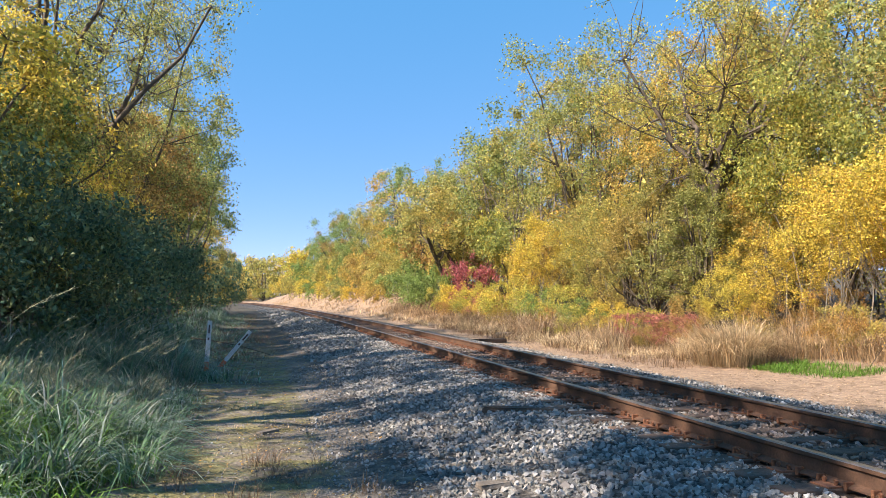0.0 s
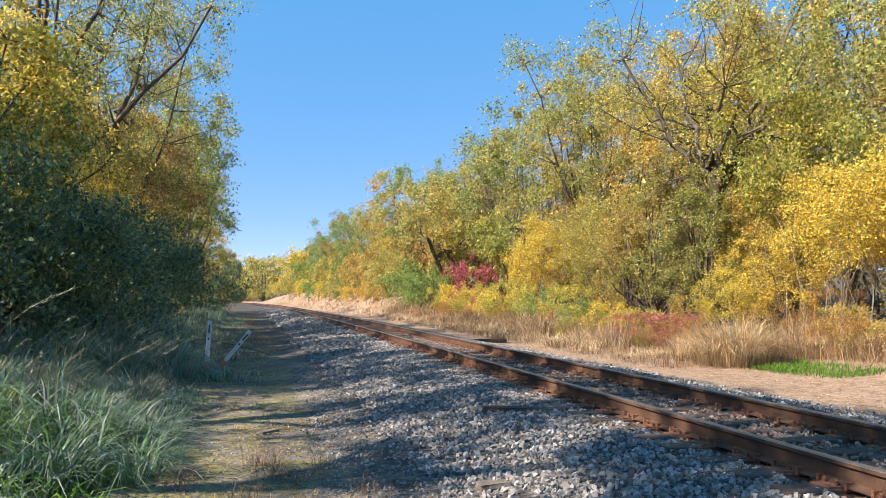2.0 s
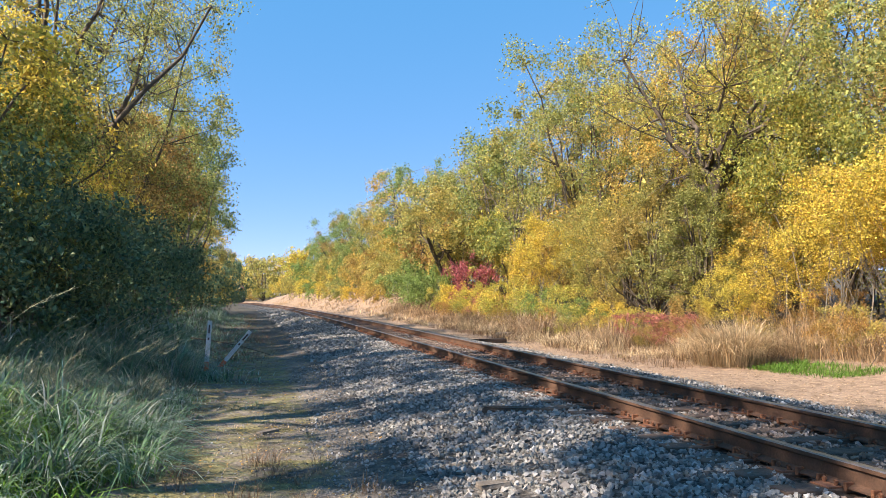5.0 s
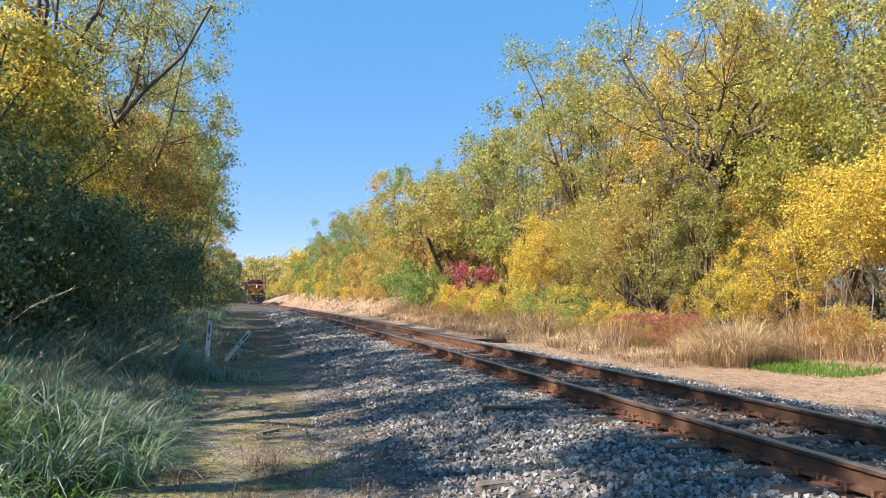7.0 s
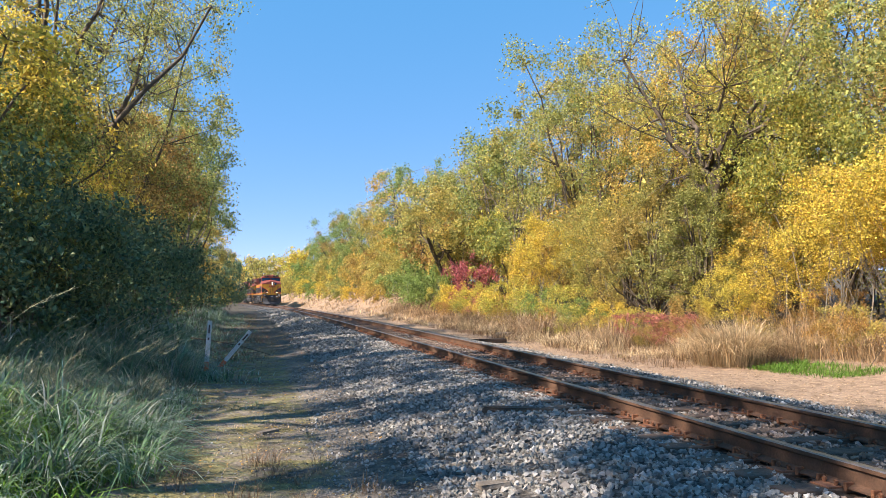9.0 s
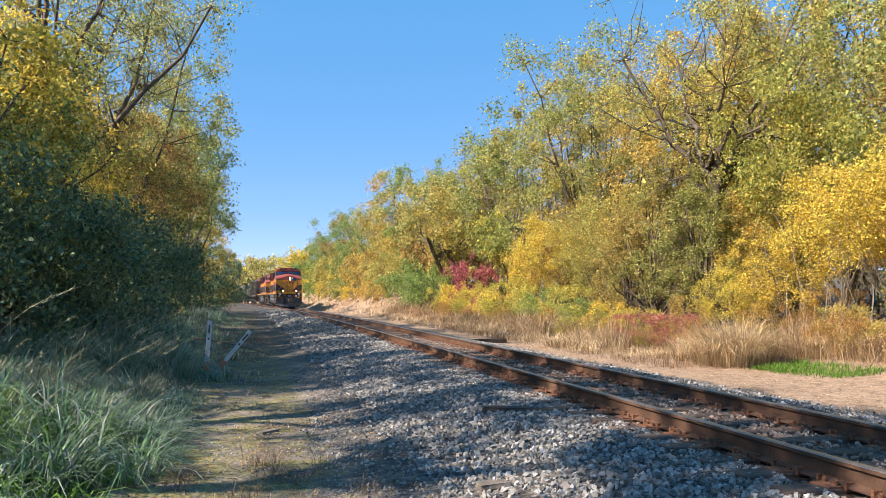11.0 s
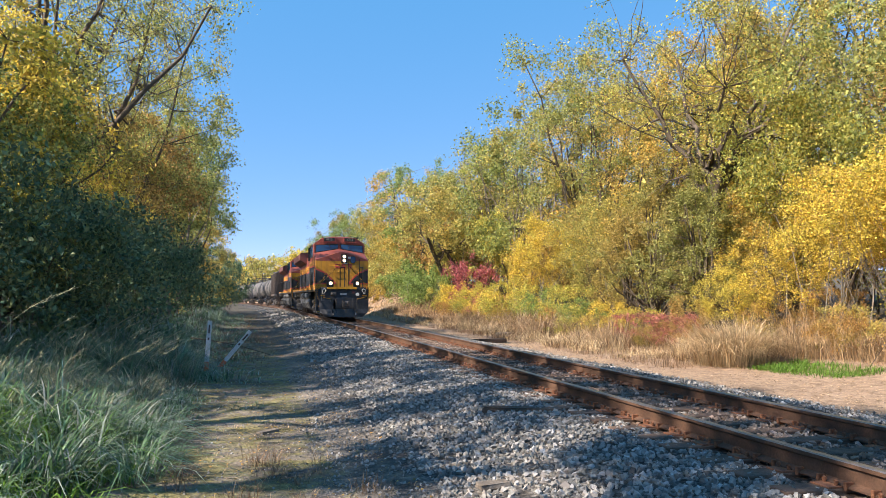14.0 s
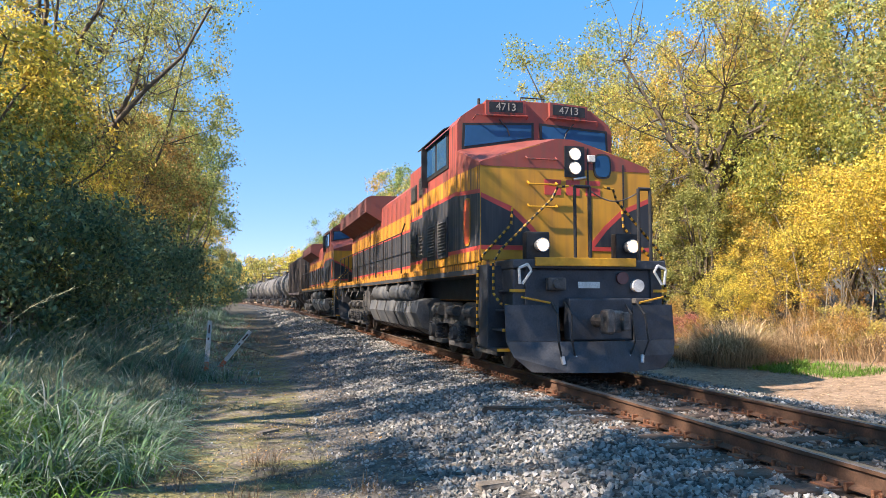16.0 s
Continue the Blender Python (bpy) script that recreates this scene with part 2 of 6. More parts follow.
RUST = surface("rusty_steel", (0.12, 0.055, 0.034), (0.26, 0.115, 0.06), 8, 60, 0.85, 0.1, 0.3)


def stone_material(name="ballast_stone", stain=None):
    m, t, p = nodes_of(name)
    geo = t.nodes.new("ShaderNodeNewGeometry")
    info = t.nodes.new("ShaderNodeObjectInfo")
    r = math_node(t, "FRACT", math_node(t, "ADD", geo.outputs["Random Per Island"], info.outputs["Random"]))
    c = ramp_node(t, [(0.0, (0.07, 0.068, 0.064)), (0.35, (0.18, 0.178, 0.165)), (0.6, (0.31, 0.305, 0.285)), (0.8, (0.22, 0.20, 0.185)), (1.0, (0.45, 0.44, 0.43))], r)
    if stain:
        c = mix_node(t, math_node(t, "MULTIPLY", math_node(t, "SUBTRACT", noise_node(t, 1.8, 4), 0.25), 2.2, True), c, mix_node(t, 1.0, c, stain, "MULTIPLY"))
    g = ramp_node(t, [(0.3, (0.75, 0.75, 0.75)), (0.7, (1.1, 1.1, 1.1))], noise_node(t, 55, 4))
    t.links.new(mix_node(t, 1.0, c, g, "MULTIPLY"), p.inputs["Base Color"])
    p.inputs["Roughness"].default_value = 0.8
    bump_node(t, p, noise_node(t, 90, 3), 0.4, 0.006)
    return m


STONE = stone_material()
STONE_RUST = stone_material("rust_stained_stone", (0.85, 0.52, 0.36))


def ground_material():
    """One sheet: crushed stone by the track, trodden earth with moss on the path, dry litter and soil on the verges."""
    m, t, p = nodes_of("ground_earth")
    def attr(n):
        a = t.nodes.new("ShaderNodeAttribute")
        a.attribute_name = n
        return a.outputs["Fac"]
    edge = math_node(t, "MULTIPLY", math_node(t, "SUBTRACT", noise_node(t, 2.2, 6, "Object", 0.7), 0.5), 1.5)
    def zone(n, sharp=5.0):
        v = math_node(t, "ADD", attr(n), edge)
        return math_node(t, "MULTIPLY", math_node(t, "SUBTRACT", v, 0.4), sharp, True)
    co = t.nodes.new("ShaderNodeTexCoord")
    vo = t.nodes.new("ShaderNodeTexVoronoi")
    vo.inputs["Scale"].default_value = 19
    t.links.new(co.outputs["Object"], vo.inputs["Vector"])
    sep = t.nodes.new("ShaderNodeSeparateColor")
    t.links.new(vo.outputs["Color"], sep.inputs[0])
    stone = ramp_node(t, [(0.0, (0.07, 0.07, 0.075)), (0.5, (0.19, 0.19, 0.20)), (1.0, (0.34, 0.335, 0.33))], sep.outputs[0])
    # shade in the gaps is painted: each stone's colour darkens outwards
    gap = ramp_node(t, [(0.0, (1, 1, 1)), (0.75, (0.35, 0.33, 0.3))], vo.outputs["Distance"])
    stone = mix_node(t, 1.0, stone, gap, "MULTIPLY")
    heap = ramp_node(t, [(0.35, (0.55, 0.54, 0.55)), (0.52, (0.95, 0.92, 0.88)), (0.7, (1.15, 1.08, 0.98))], noise_node(t, 1.6, 7, "Object", 0.75))
    stone = mix_node(t, 1.0, stone, heap, "MULTIPLY")
    fine = noise_node(t, 30, 9, "Object", 0.8)
    mid = noise_node(t, 3.0, 6, "Object", 0.65)
    earth = ramp_node(t, [(0.3, (0.085, 0.078, 0.07)), (0.5, (0.18, 0.165, 0.148)), (0.7, (0.34, 0.31, 0.275))], fine)
    moss = ramp_node(t, [(0.35, (0.14, 0.14, 0.045)), (0.65, (0.34, 0.32, 0.085))], fine)
    mossy = math_node(t, "MULTIPLY", math_node(t, "SUBTRACT", mid, 0.42), 6.0, True)
    mossy = math_node(t, "MULTIPLY", mossy, zone("moss", 3.0))
    path = mix_node(t, math_node(t, "MULTIPLY", mossy, 0.6), earth, moss)
    worn = ramp_node(t, [(0.36, (0.55, 0.52, 0.5)), (0.5, (0.95, 0.95, 0.95)), (0.64, (1.3, 1.25, 1.2))], noise_node(t, 5.5, 8, "Object", 0.8))
    path = mix_node(t, 1.0, path, worn, "MULTIPLY")
    trod = ramp_node(t, [(0.38, (0.42, 0.40, 0.40)), (0.5, (0.85, 0.83, 0.8)), (0.62, (1.2, 1.15, 1.1))], noise_node(t, 1.3, 8, "Object", 0.75))
    path = mix_node(t, 1.0, path, trod, "MULTIPLY")
    litter = ramp_node(t, [(0.3, (0.13, 0.09, 0.068)), (0.5, (0.32, 0.235, 0.17)), (0.72, (0.52, 0.40, 0.29))], fine)
    litter = mix_node(t, math_node(t, "MULTIPLY", math_node(t, "SUBTRACT", mid, 0.52), 5.0, True), litter, (0.24, 0.17, 0.12))
    litter = mix_node(t, 1.0, litter, worn, "MULTIPLY")
    soil = ramp_node(t, [(0.3, (0.05, 0.047, 0.040)), (0.7, (0.13, 0.12, 0.10))], fine)
    col = mix_node(t, zone("path"), soil, path)
    col = mix_node(t, zone("dry"), col, litter)
    rusty = math_node(t, "MULTIPLY", zone("rust", 2.0), 0.7)
    stone = mix_node(t, rusty, stone, mix_node(t, 1.0, stone, (1.0, 0.62, 0.42), "MULTIPLY"))
    col = mix_node(t, zone("ballast"), col, stone)
    t.links.new(col, p.inputs["Base Color"])
    p.inputs["Roughness"].default_value = 0.95
    p.inputs["Specular IOR Level"].default_value = 0.2
    h = math_node(t, "ADD", math_node(t, "MULTIPLY", vo.outputs["Distance"], -1.0), math_node(t, "MULTIPLY", fine, 0.6))
    bump_node(t, p, h, 0.7, 0.03)
    return m


GROUND = ground_material()

# ---------------------------------------------------------------- ground
def build_ground():
    def steps(pairs):
        out = [pairs[0][0]]
        for (a, _), (b, d) in zip(pairs, pairs[1:]):
            n = max(1, int(round((b - a) / d)))
            out += list(np.linspace(a, b, n + 1)[1:])
        return np.array(out)
    a = steps([(-2500, 0), (-400, 420), (-100, 60), (-30, 10), (-12, 1.5), (-7.5, 0.4), (4.8, 0.15), (12, 0.4), (30, 1.5), (100, 10), (400, 60), (2500, 420)])
    b = steps([(-400, 0), (-60, 60), (-6, 6), (2, 0.8), (18, 0.16), (40, 0.35), (110, 1.2), (260, 5), (700, 40), (3500, 400)])
    A, B = np.meshgrid(a, b)
    cx = np.interp(np.clip(B, -50, 300), _Y, _X)
    X, Y = cx + A, B
    Z = ground_z(X, Y)
    nb, na = A.shape
    i = np.arange(nb * na).reshape(nb, na)
    faces = np.stack([i[:-1, :-1], i[:-1, 1:], i[1:, 1:], i[1:, :-1]], -1).reshape(-1, 4)
    me = np_mesh("ground", np.stack([X, Y, Z], -1).reshape(-1, 3), faces, GROUND, True)
    s, o = offset_of(X.ravel(), Y.ravel())
    def put(name, oo, vv, fade=None):
        at = me.attributes.new(name, "FLOAT", "POINT")
        k = 1.0 if fade is None else np.interp(s, fade, [1.0, 0.0])
        at.data.foreach_set("value", (np.interp(o, oo, vv) * k).astype(np.float32))
    put("ballast", [-4.0, -3.2, 2.7, 3.9], [0, 1, 1, 0])
    # the path fades with distance to dark soil, painting in the shade there
    put("path", [-7.2, -6.0, -3, -2], [0, 1, 1, 0], (10, 42))
    put("moss", [-6.8, -6.0, -4.6, -4.0], [0, 1, 1, 0.1])
    put("rust", [-1.5, -1.2, 1.2, 1.5], [0, 1, 1, 0])
    put("dry", [2.0, 3.6, 8.5, 11], [0, 1, 1, 0.25])
    ob = new("ground", me)
    tagged(ob, "uneven ground with grey ballast, earth path and dry verge", "ground", kind="structure")


build_ground()

# ---------------------------------------------------------------- plants
def tubes(paths, sides=5):
    """Tapered tubes along paths of (points, radii)."""
    V, F, base = [], [], 0
    ang = np.arange(sides) / sides * 2 * np.pi
    for pts, rad in paths:
        pts = np.asarray(pts, float)
        d = np.gradient(pts, axis=0)
        d /= np.linalg.norm(d, axis=1, keepdims=True) + 1e-9
        ref = np.where(abs(d[:, 2:3]) > 0.9, [[1.0, 0, 0]], [[0, 0, 1.0]])
        u = np.cross(d, ref)
        u /= np.linalg.norm(u, axis=1, keepdims=True) + 1e-9
        w = np.cross(d, u)
        ring = pts[:, None] + np.asarray(rad)[:, None, None] * (np.cos(ang)[None, :, None] * u[:, None] + np.sin(ang)[None, :, None] * w[:, None])
        V.append(ring.reshape(-1, 3))
        n = len(pts)
        i = base + np.arange(n * sides).reshape(n, sides)
        j = np.roll(i, -1, 1)
        F.append(np.stack([i[:-1], j[:-1], j[1:], i[1:]], -1).reshape(-1, 4))
        base += n * sides
    return np.concatenate(V), np.concatenate(F)


def leaf_cards(rng, c, size, up=0.4, slim=0.8, broad=False):
    """A small folded leaf at each place of c."""
    n = len(c)
    a = rng.normal(size=(n, 3))
    a[:, 2] -= 0.25
    a /= np.linalg.norm(a, axis=1, keepdims=True)
    nrm = rng.normal(size=(n, 3))
    nrm[:, 2] = abs(nrm[:, 2]) + up
    b = np.cross(a, nrm)
    b /= np.linalg.norm(b, axis=1, keepdims=True) + 1e-9
    nn = np.cross(a, b)
    L = (size * rng.uniform(0.6, 1.35, n))[:, None]
    W = L * slim
    if broad:
        v = np.stack([c - a * L * 0.5, c - a * L * 0.05 + b * W * 0.42 + nn * L * 0.1, c + a * L * 0.55, c - a * L * 0.05 - b * W * 0.42 + nn * L * 0.1], 1)
        return v.reshape(-1, 3), np.arange(n * 4).reshape(n, 4)
    v = np.stack([c - a * L * 0.35 + b * W * 0.5, c - a * L * 0.35 - b * W * 0.5 + nn * L * 0.15, c + a * L * 0.6], 1)
    return v.reshape(-1, 3), np.arange(n * 3).reshape(n, 3)


def curve_between(rng, p, q, n, wobble, sag=0.0):
    t = np.linspace(0, 1, n)[:, None]
    pts = p + (q - p) * t
    bow = rng.normal(size=3) * wobble
    pts = pts + np.sin(t * np.pi) * bow
    pts[:, 2] += (np.sin(t[:, 0] * np.pi)) * sag
    return pts


def tree_meshes(seed, h, rad, low, blobs, n_leaf, leaf, stems=1, trunk_r=0.16, spread=0.5, lean=0.0, bark=None, shape="round", twigs=2, fork=0.0, limbs=0, broad=False, clump=(0.13, 0.27), sprays=8):
    """Trunk-and-limb mesh and leaf mesh of one tree that stands at the origin."""
    rng = np.random.default_rng(seed)
    bark = bark or BARK
    mid, half = h * (1 + low) / 2, h * (1 - low) / 2
    lobes = rng.uniform(0, 6.28, 4)
    cen = []
    while len(cen) < blobs:
        d = rng.normal(size=3)
        d /= np.linalg.norm(d)
        r = rng.uniform(0.2, 1.0) ** 0.5
        z = d[2] * r
        k = 1.0
        if shape == "cone":
            k = 1.15 * (0.5 - 0.5 * z) ** 0.8 + 0.08
        elif shape == "spread":
            k = 0.6 + 0.5 * (z + 0.6)
        # uneven outline: the crown bulges in lobes
        phi = math.atan2(d[1], d[0])
        k *= 1 + 0.16 * math.sin(3 * phi + 2.2 * z + lobes[0]) + 0.12 * math.sin(5 * phi - 4 * z + lobes[1])
        lift = 0.88 + 0.10 * math.sin(2 * phi + lobes[2])
        cen.append([d[0] * r * rad * k, d[1] * r * rad * k, mid + z * half * lift])
    cen = np.array(cen) + np.array([lean, 0, 0]) * (np.array(cen)[:, 2:3] / h)
    br = rad * rng.uniform(*clump, blobs) * (1.0 if shape != "cone" else 0.7)
    paths = []
    roots = [np.array([rng.normal() * 0.12 * stems, rng.normal() * 0.12 * stems, -0.3]) for _ in range(stems)]
    tops = []
    for k in range(stems):
        top = np.array([lean * 0.6 + rng.normal() * rad * spread * 0.35 * (stems > 1), rng.normal() * rad * spread * 0.35 * (stems > 1), h * (fork * rng.uniform(0.9, 1.1) if fork else rng.uniform(0.6, 0.8))])
        trunk = curve_between(rng, roots[k], top, 9, 0.045 * h)
        tr = trunk_r / stems ** 0.5
        paths.append((trunk, np.linspace(tr, tr * (0.62 if fork else 0.12), 9) + np.array([tr * 0.4] + [0] * 8)))
        tops.append((trunk, tr))
    def bough(p, q, n, r0, r1):
        """Leaves its stem outwards and then turns towards q, with a crook or two."""
        way = np.array([0.42, 0.42, 0.5]) if fork else np.array([0.6, 0.6, 0.3])
        ctrl = p + (q - p) * way + rng.normal(size=3) * 0.06 * rad
        t = np.linspace(0, 1, n)[:, None]
        pts = (1 - t) ** 2 * p + 2 * t * (1 - t) * ctrl + t ** 2 * q
        pts[1:-1] += rng.normal(size=(n - 2, 3)) * 0.028 * rad
        pts[:, 2] += np.sin(t[:, 0] * np.pi) * 0.10 * np.hypot(*(q - p)[:2]) * (-1 if fork else 1)
        paths.append((pts, np.linspace(r0, r1, n)))
        return pts
    m = limbs or max(4, blobs // 7)
    joints = []
    for c in cen[:m]:
        trunk, tr = tops[rng.integers(stems)]
        f = rng.uniform(0.72, 1.0) if fork else np.clip((c[2] / h) * rng.uniform(0.35, 0.7), 0.12, 0.9)
        r0 = tr * (0.5 if fork else 0.62 - 0.4 * f)
        pts = bough(trunk[int(f * 8)], c, 7, r0, r0 * 0.25)
        joints += [(pts[i], r0 * (1 - i * 0.11)) for i in range(2, 7)]
    jp = np.array([j for j, _ in joints])
    # sprays: shoots that leave each clump outwards and hang a little at their ends
    axis = np.stack([lean * cen[:, 2] / h, 0 * cen[:, 2], 0.25 * mid + 0.65 * cen[:, 2]], 1)
    away = cen - axis
    away /= np.linalg.norm(away, axis=1, keepdims=True) + 1e-9
    way = away[:, None] * 0.75 + rng.normal(size=(blobs, sprays, 3)) * 0.7 + np.array([0, 0, 0.15])
    way /= np.linalg.norm(way, axis=2, keepdims=True)
    reach = br[:, None] * rng.uniform(0.7, 1.7, (blobs, sprays))
    def along(i, j, t):
        q = cen[i] + way[i, j] * (reach[i, j] * t)[:, None]
        q[:, 2] -= 0.22 * reach[i, j] * t ** 2
        return q
    for i in range(blobs):
        d = np.linalg.norm(jp - cen[i], axis=1) + np.clip(jp[:, 2] - cen[i, 2], 0, None)
        k = int(d.argmin())
        r1 = joints[k][1] * 0.45
        bough(jp[k], cen[i], 4 if fork else 3, r1, r1 * 0.35)
        for j in range(min(twigs, sprays)):
            paths.append((along(np.full(2, i), np.full(2, j), np.array([0.0, 1.0])), np.array([r1 * 0.4, 0.003])))
    V, F = tubes(paths[:stems + m], 5)
    V2, F2 = tubes(paths[stems + m:], 3)
    F = np.concatenate([F, F2 + len(V)])
    V = np.concatenate([V, V2])
    trunk_me = np_mesh("trunk", V, F, bark, True)
    w = br ** 2
    pick = rng.choice(blobs, n_leaf, p=w / w.sum())
    c = along(pick, rng.integers(sprays, size=n_leaf), rng.uniform(0.0, 1.0, n_leaf) ** 0.7)
    c += rng.normal(size=(n_leaf, 3)) * (leaf * 0.55 + br[pick][:, None] * 0.13)
    c = c[c[:, 2] > 0.05]
    V, F = leaf_cards(rng, c, leaf, broad=broad)
    return trunk_me, np_mesh("crown", V, F, None)


VARIANTS = {
    "tall": [tree_meshes(11 + i, 13, 3.8, 0.16, 84, 21000, 0.094, 1, 0.2, twigs=1) for i in range(3)],
    "open": [tree_meshes(21 + i, 13, 5.0, 0.30, 96, 9500 + 9500 * i, 0.086, 1, 0.33, 0.9, shape="spread", fork=0.40, limbs=9, twigs=4, clump=(0.09, 0.2)) for i in range(2)],
    "slender": [tree_meshes(31 + i, 13, 2.6, 0.14, 66, 14000, 0.105, 2, 0.13, 0.5, bark=PALE_BARK, twigs=1) for i in range(2)],
    "sparse": [tree_meshes(35 + i, 12.5, 3.3, 0.56, 50, 10500, 0.13, 1, 0.16, 0.6, fork=0.55) for i in range(2)],
    "bare": [tree_meshes(38 + i, 12, 2.6, 0.40, 60, 700, 0.09, 1, 0.13, 0.7, bark=PALE_BARK, twigs=6, fork=0.42, limbs=8) for i in range(2)],
    "young": [tree_meshes(41 + i, 6, 2.0, (0.42, 0.16, 0.38)[i], 72, 12500, 0.070, 6, 0.055, 0.9, twigs=1, bark=BARK if i == 1 else PALE_BARK) for i in range(3)],
    "maple": [tree_meshes(46 + i, 11, 3.4, 0.12, 80, 11000, 0.13, 1, 0.16, twigs=2, broad=True) for i in range(2)],
    "leaning": [tree_meshes(51, 9, 3.6, 0.2, 64, 13000, 0.14, 2, 0.26, 0.8, lean=-2.6, fork=0.45, limbs=8)],
    "cedar": [tree_meshes(61 + i, 6.5, 2.1, 0.02, 140, 30000, 0.055, 1, 0.12, shape="cone", twigs=1, sprays=6) for i in range(2)],
    "bush": [tree_meshes(71 + i, 3.0, 1.9, 0.0, 44, 6000, 0.085, 5, 0.045, 0.9, twigs=1) for i in range(3)],
    "hedge": [tree_meshes(171 + i, 3.0, 1.9, 0.0, 60, 9000, 0.080, 5, 0.045, 0.9, twigs=1, broad=True) for i in range(2)],
    "under": [tree_meshes(77 + i, 6.0, 2.6, 0.0, 34, 3000, 0.22, 4, 0.08, 0.9, twigs=0) for i in range(2)],
    "far": [tree_meshes(81 + i, 10, 4.0, 0.02, 44, 3200, 0.30, 2, 0.2, 0.6, twigs=0) for i in range(2)],
    "tall_far": [tree_meshes(15 + i, 13, 3.8, 0.12, 64, 12500, 0.142, 1, 0.2, twigs=1) for i in range(3)],
    "slender_far": [tree_meshes(33 + i, 13, 2.6, 0.12, 54, 8500, 0.15, 2, 0.15, 0.5, bark=PALE_BARK, twigs=1) for i in range(2)],
    "young_far": [tree_meshes(45 + i, 6, 2.0, 0.06, 44, 6500, 0.125, 4, 0.08, 0.9, twigs=1) for i in range(2)],
    "bush_far": [tree_meshes(75 + i, 3.0, 1.9, 0.0, 36, 4600, 0.11, 4, 0.045, 0.9, twigs=0) for i in range(2)],
}
LABELS = {"tall": "tall deciduous tree", "open": "broad open-limbed tree", "slender": "slender pale-stemmed tree", "young": "many-stemmed young tree",
          "leaning": "leaning crooked-limbed tree", "cedar": "dense evergreen cedar", "bush": "leafy roadside bush", "far": "distant autumn tree", "under": "loose leafy undergrowth tree", "hedge": "dense hedge bush", "sparse": "unseen thinly leaved roadside tree", "bare": "nearly leafless grey-limbed tree", "maple": "broad-leaved roadside tree"}
COLOURS = {"gold": (GOLD, "with golden yellow autumn leaves"), "yellowgreen": (YELLOWGREEN, "with yellow-green autumn leaves"), "olive": (OLIVE, "with dull olive and brown leaves"),
           "green": (GREEN, "with fresh green leaves"), "dark": (DARK, "with dark green leaves tinted blue like shade"), "cedar": (CEDAR, "with olive-green needles"),
           "mossy": (MOSSY, "with dull green and tan leaves"),
           "red": (RED, "with crimson autumn leaves"), "russet": (RUSSET, "with tan and russet leaves")}
_prng = random.Random(3)


def plant(kind, colour, s, o, size=1.0, tall=1.0, variant=None, side=""):
    x, y, _ = on_track(s, o)
    z = float(ground_z(x, y))
    # far off, the same kinds of tree are built of fewer, larger leaves
    forms = VARIANTS[kind + "_far" if kind + "_far" in VARIANTS and s > 44 else kind]
    own = random.Random(int(round(s * 100)) * 7919 + int(round(o * 100)))
    trunk_me, crown_me = forms[own.randrange(len(forms)) if variant is None else variant]
    noun = {"bush": "bush", "hedge": "bush"}.get(kind, "tree")
    root = new("bush" if noun == "bush" else "tree")
    root.matrix_basis = Matrix.LocRotScale((x, y, z - 0.05), Euler((0, 0, own.uniform(0, 6.28) if kind != "leaning" else 0.2)), (size, size, size * tall))
    mat, words = COLOURS[colour]
    tagged(root, LABELS[kind] + " " + words, noun, ("bushes " if noun == "bush" else "trees ") + side)
    t = new("trunk", trunk_me)
    c = new("crown", crown_me)
    t.parent = c.parent = root
    if not crown_me.materials:
        crown_me.materials.append(mat)
    c.material_slots[0].link = "OBJECT"
    c.material_slots[0].material = mat
    return root


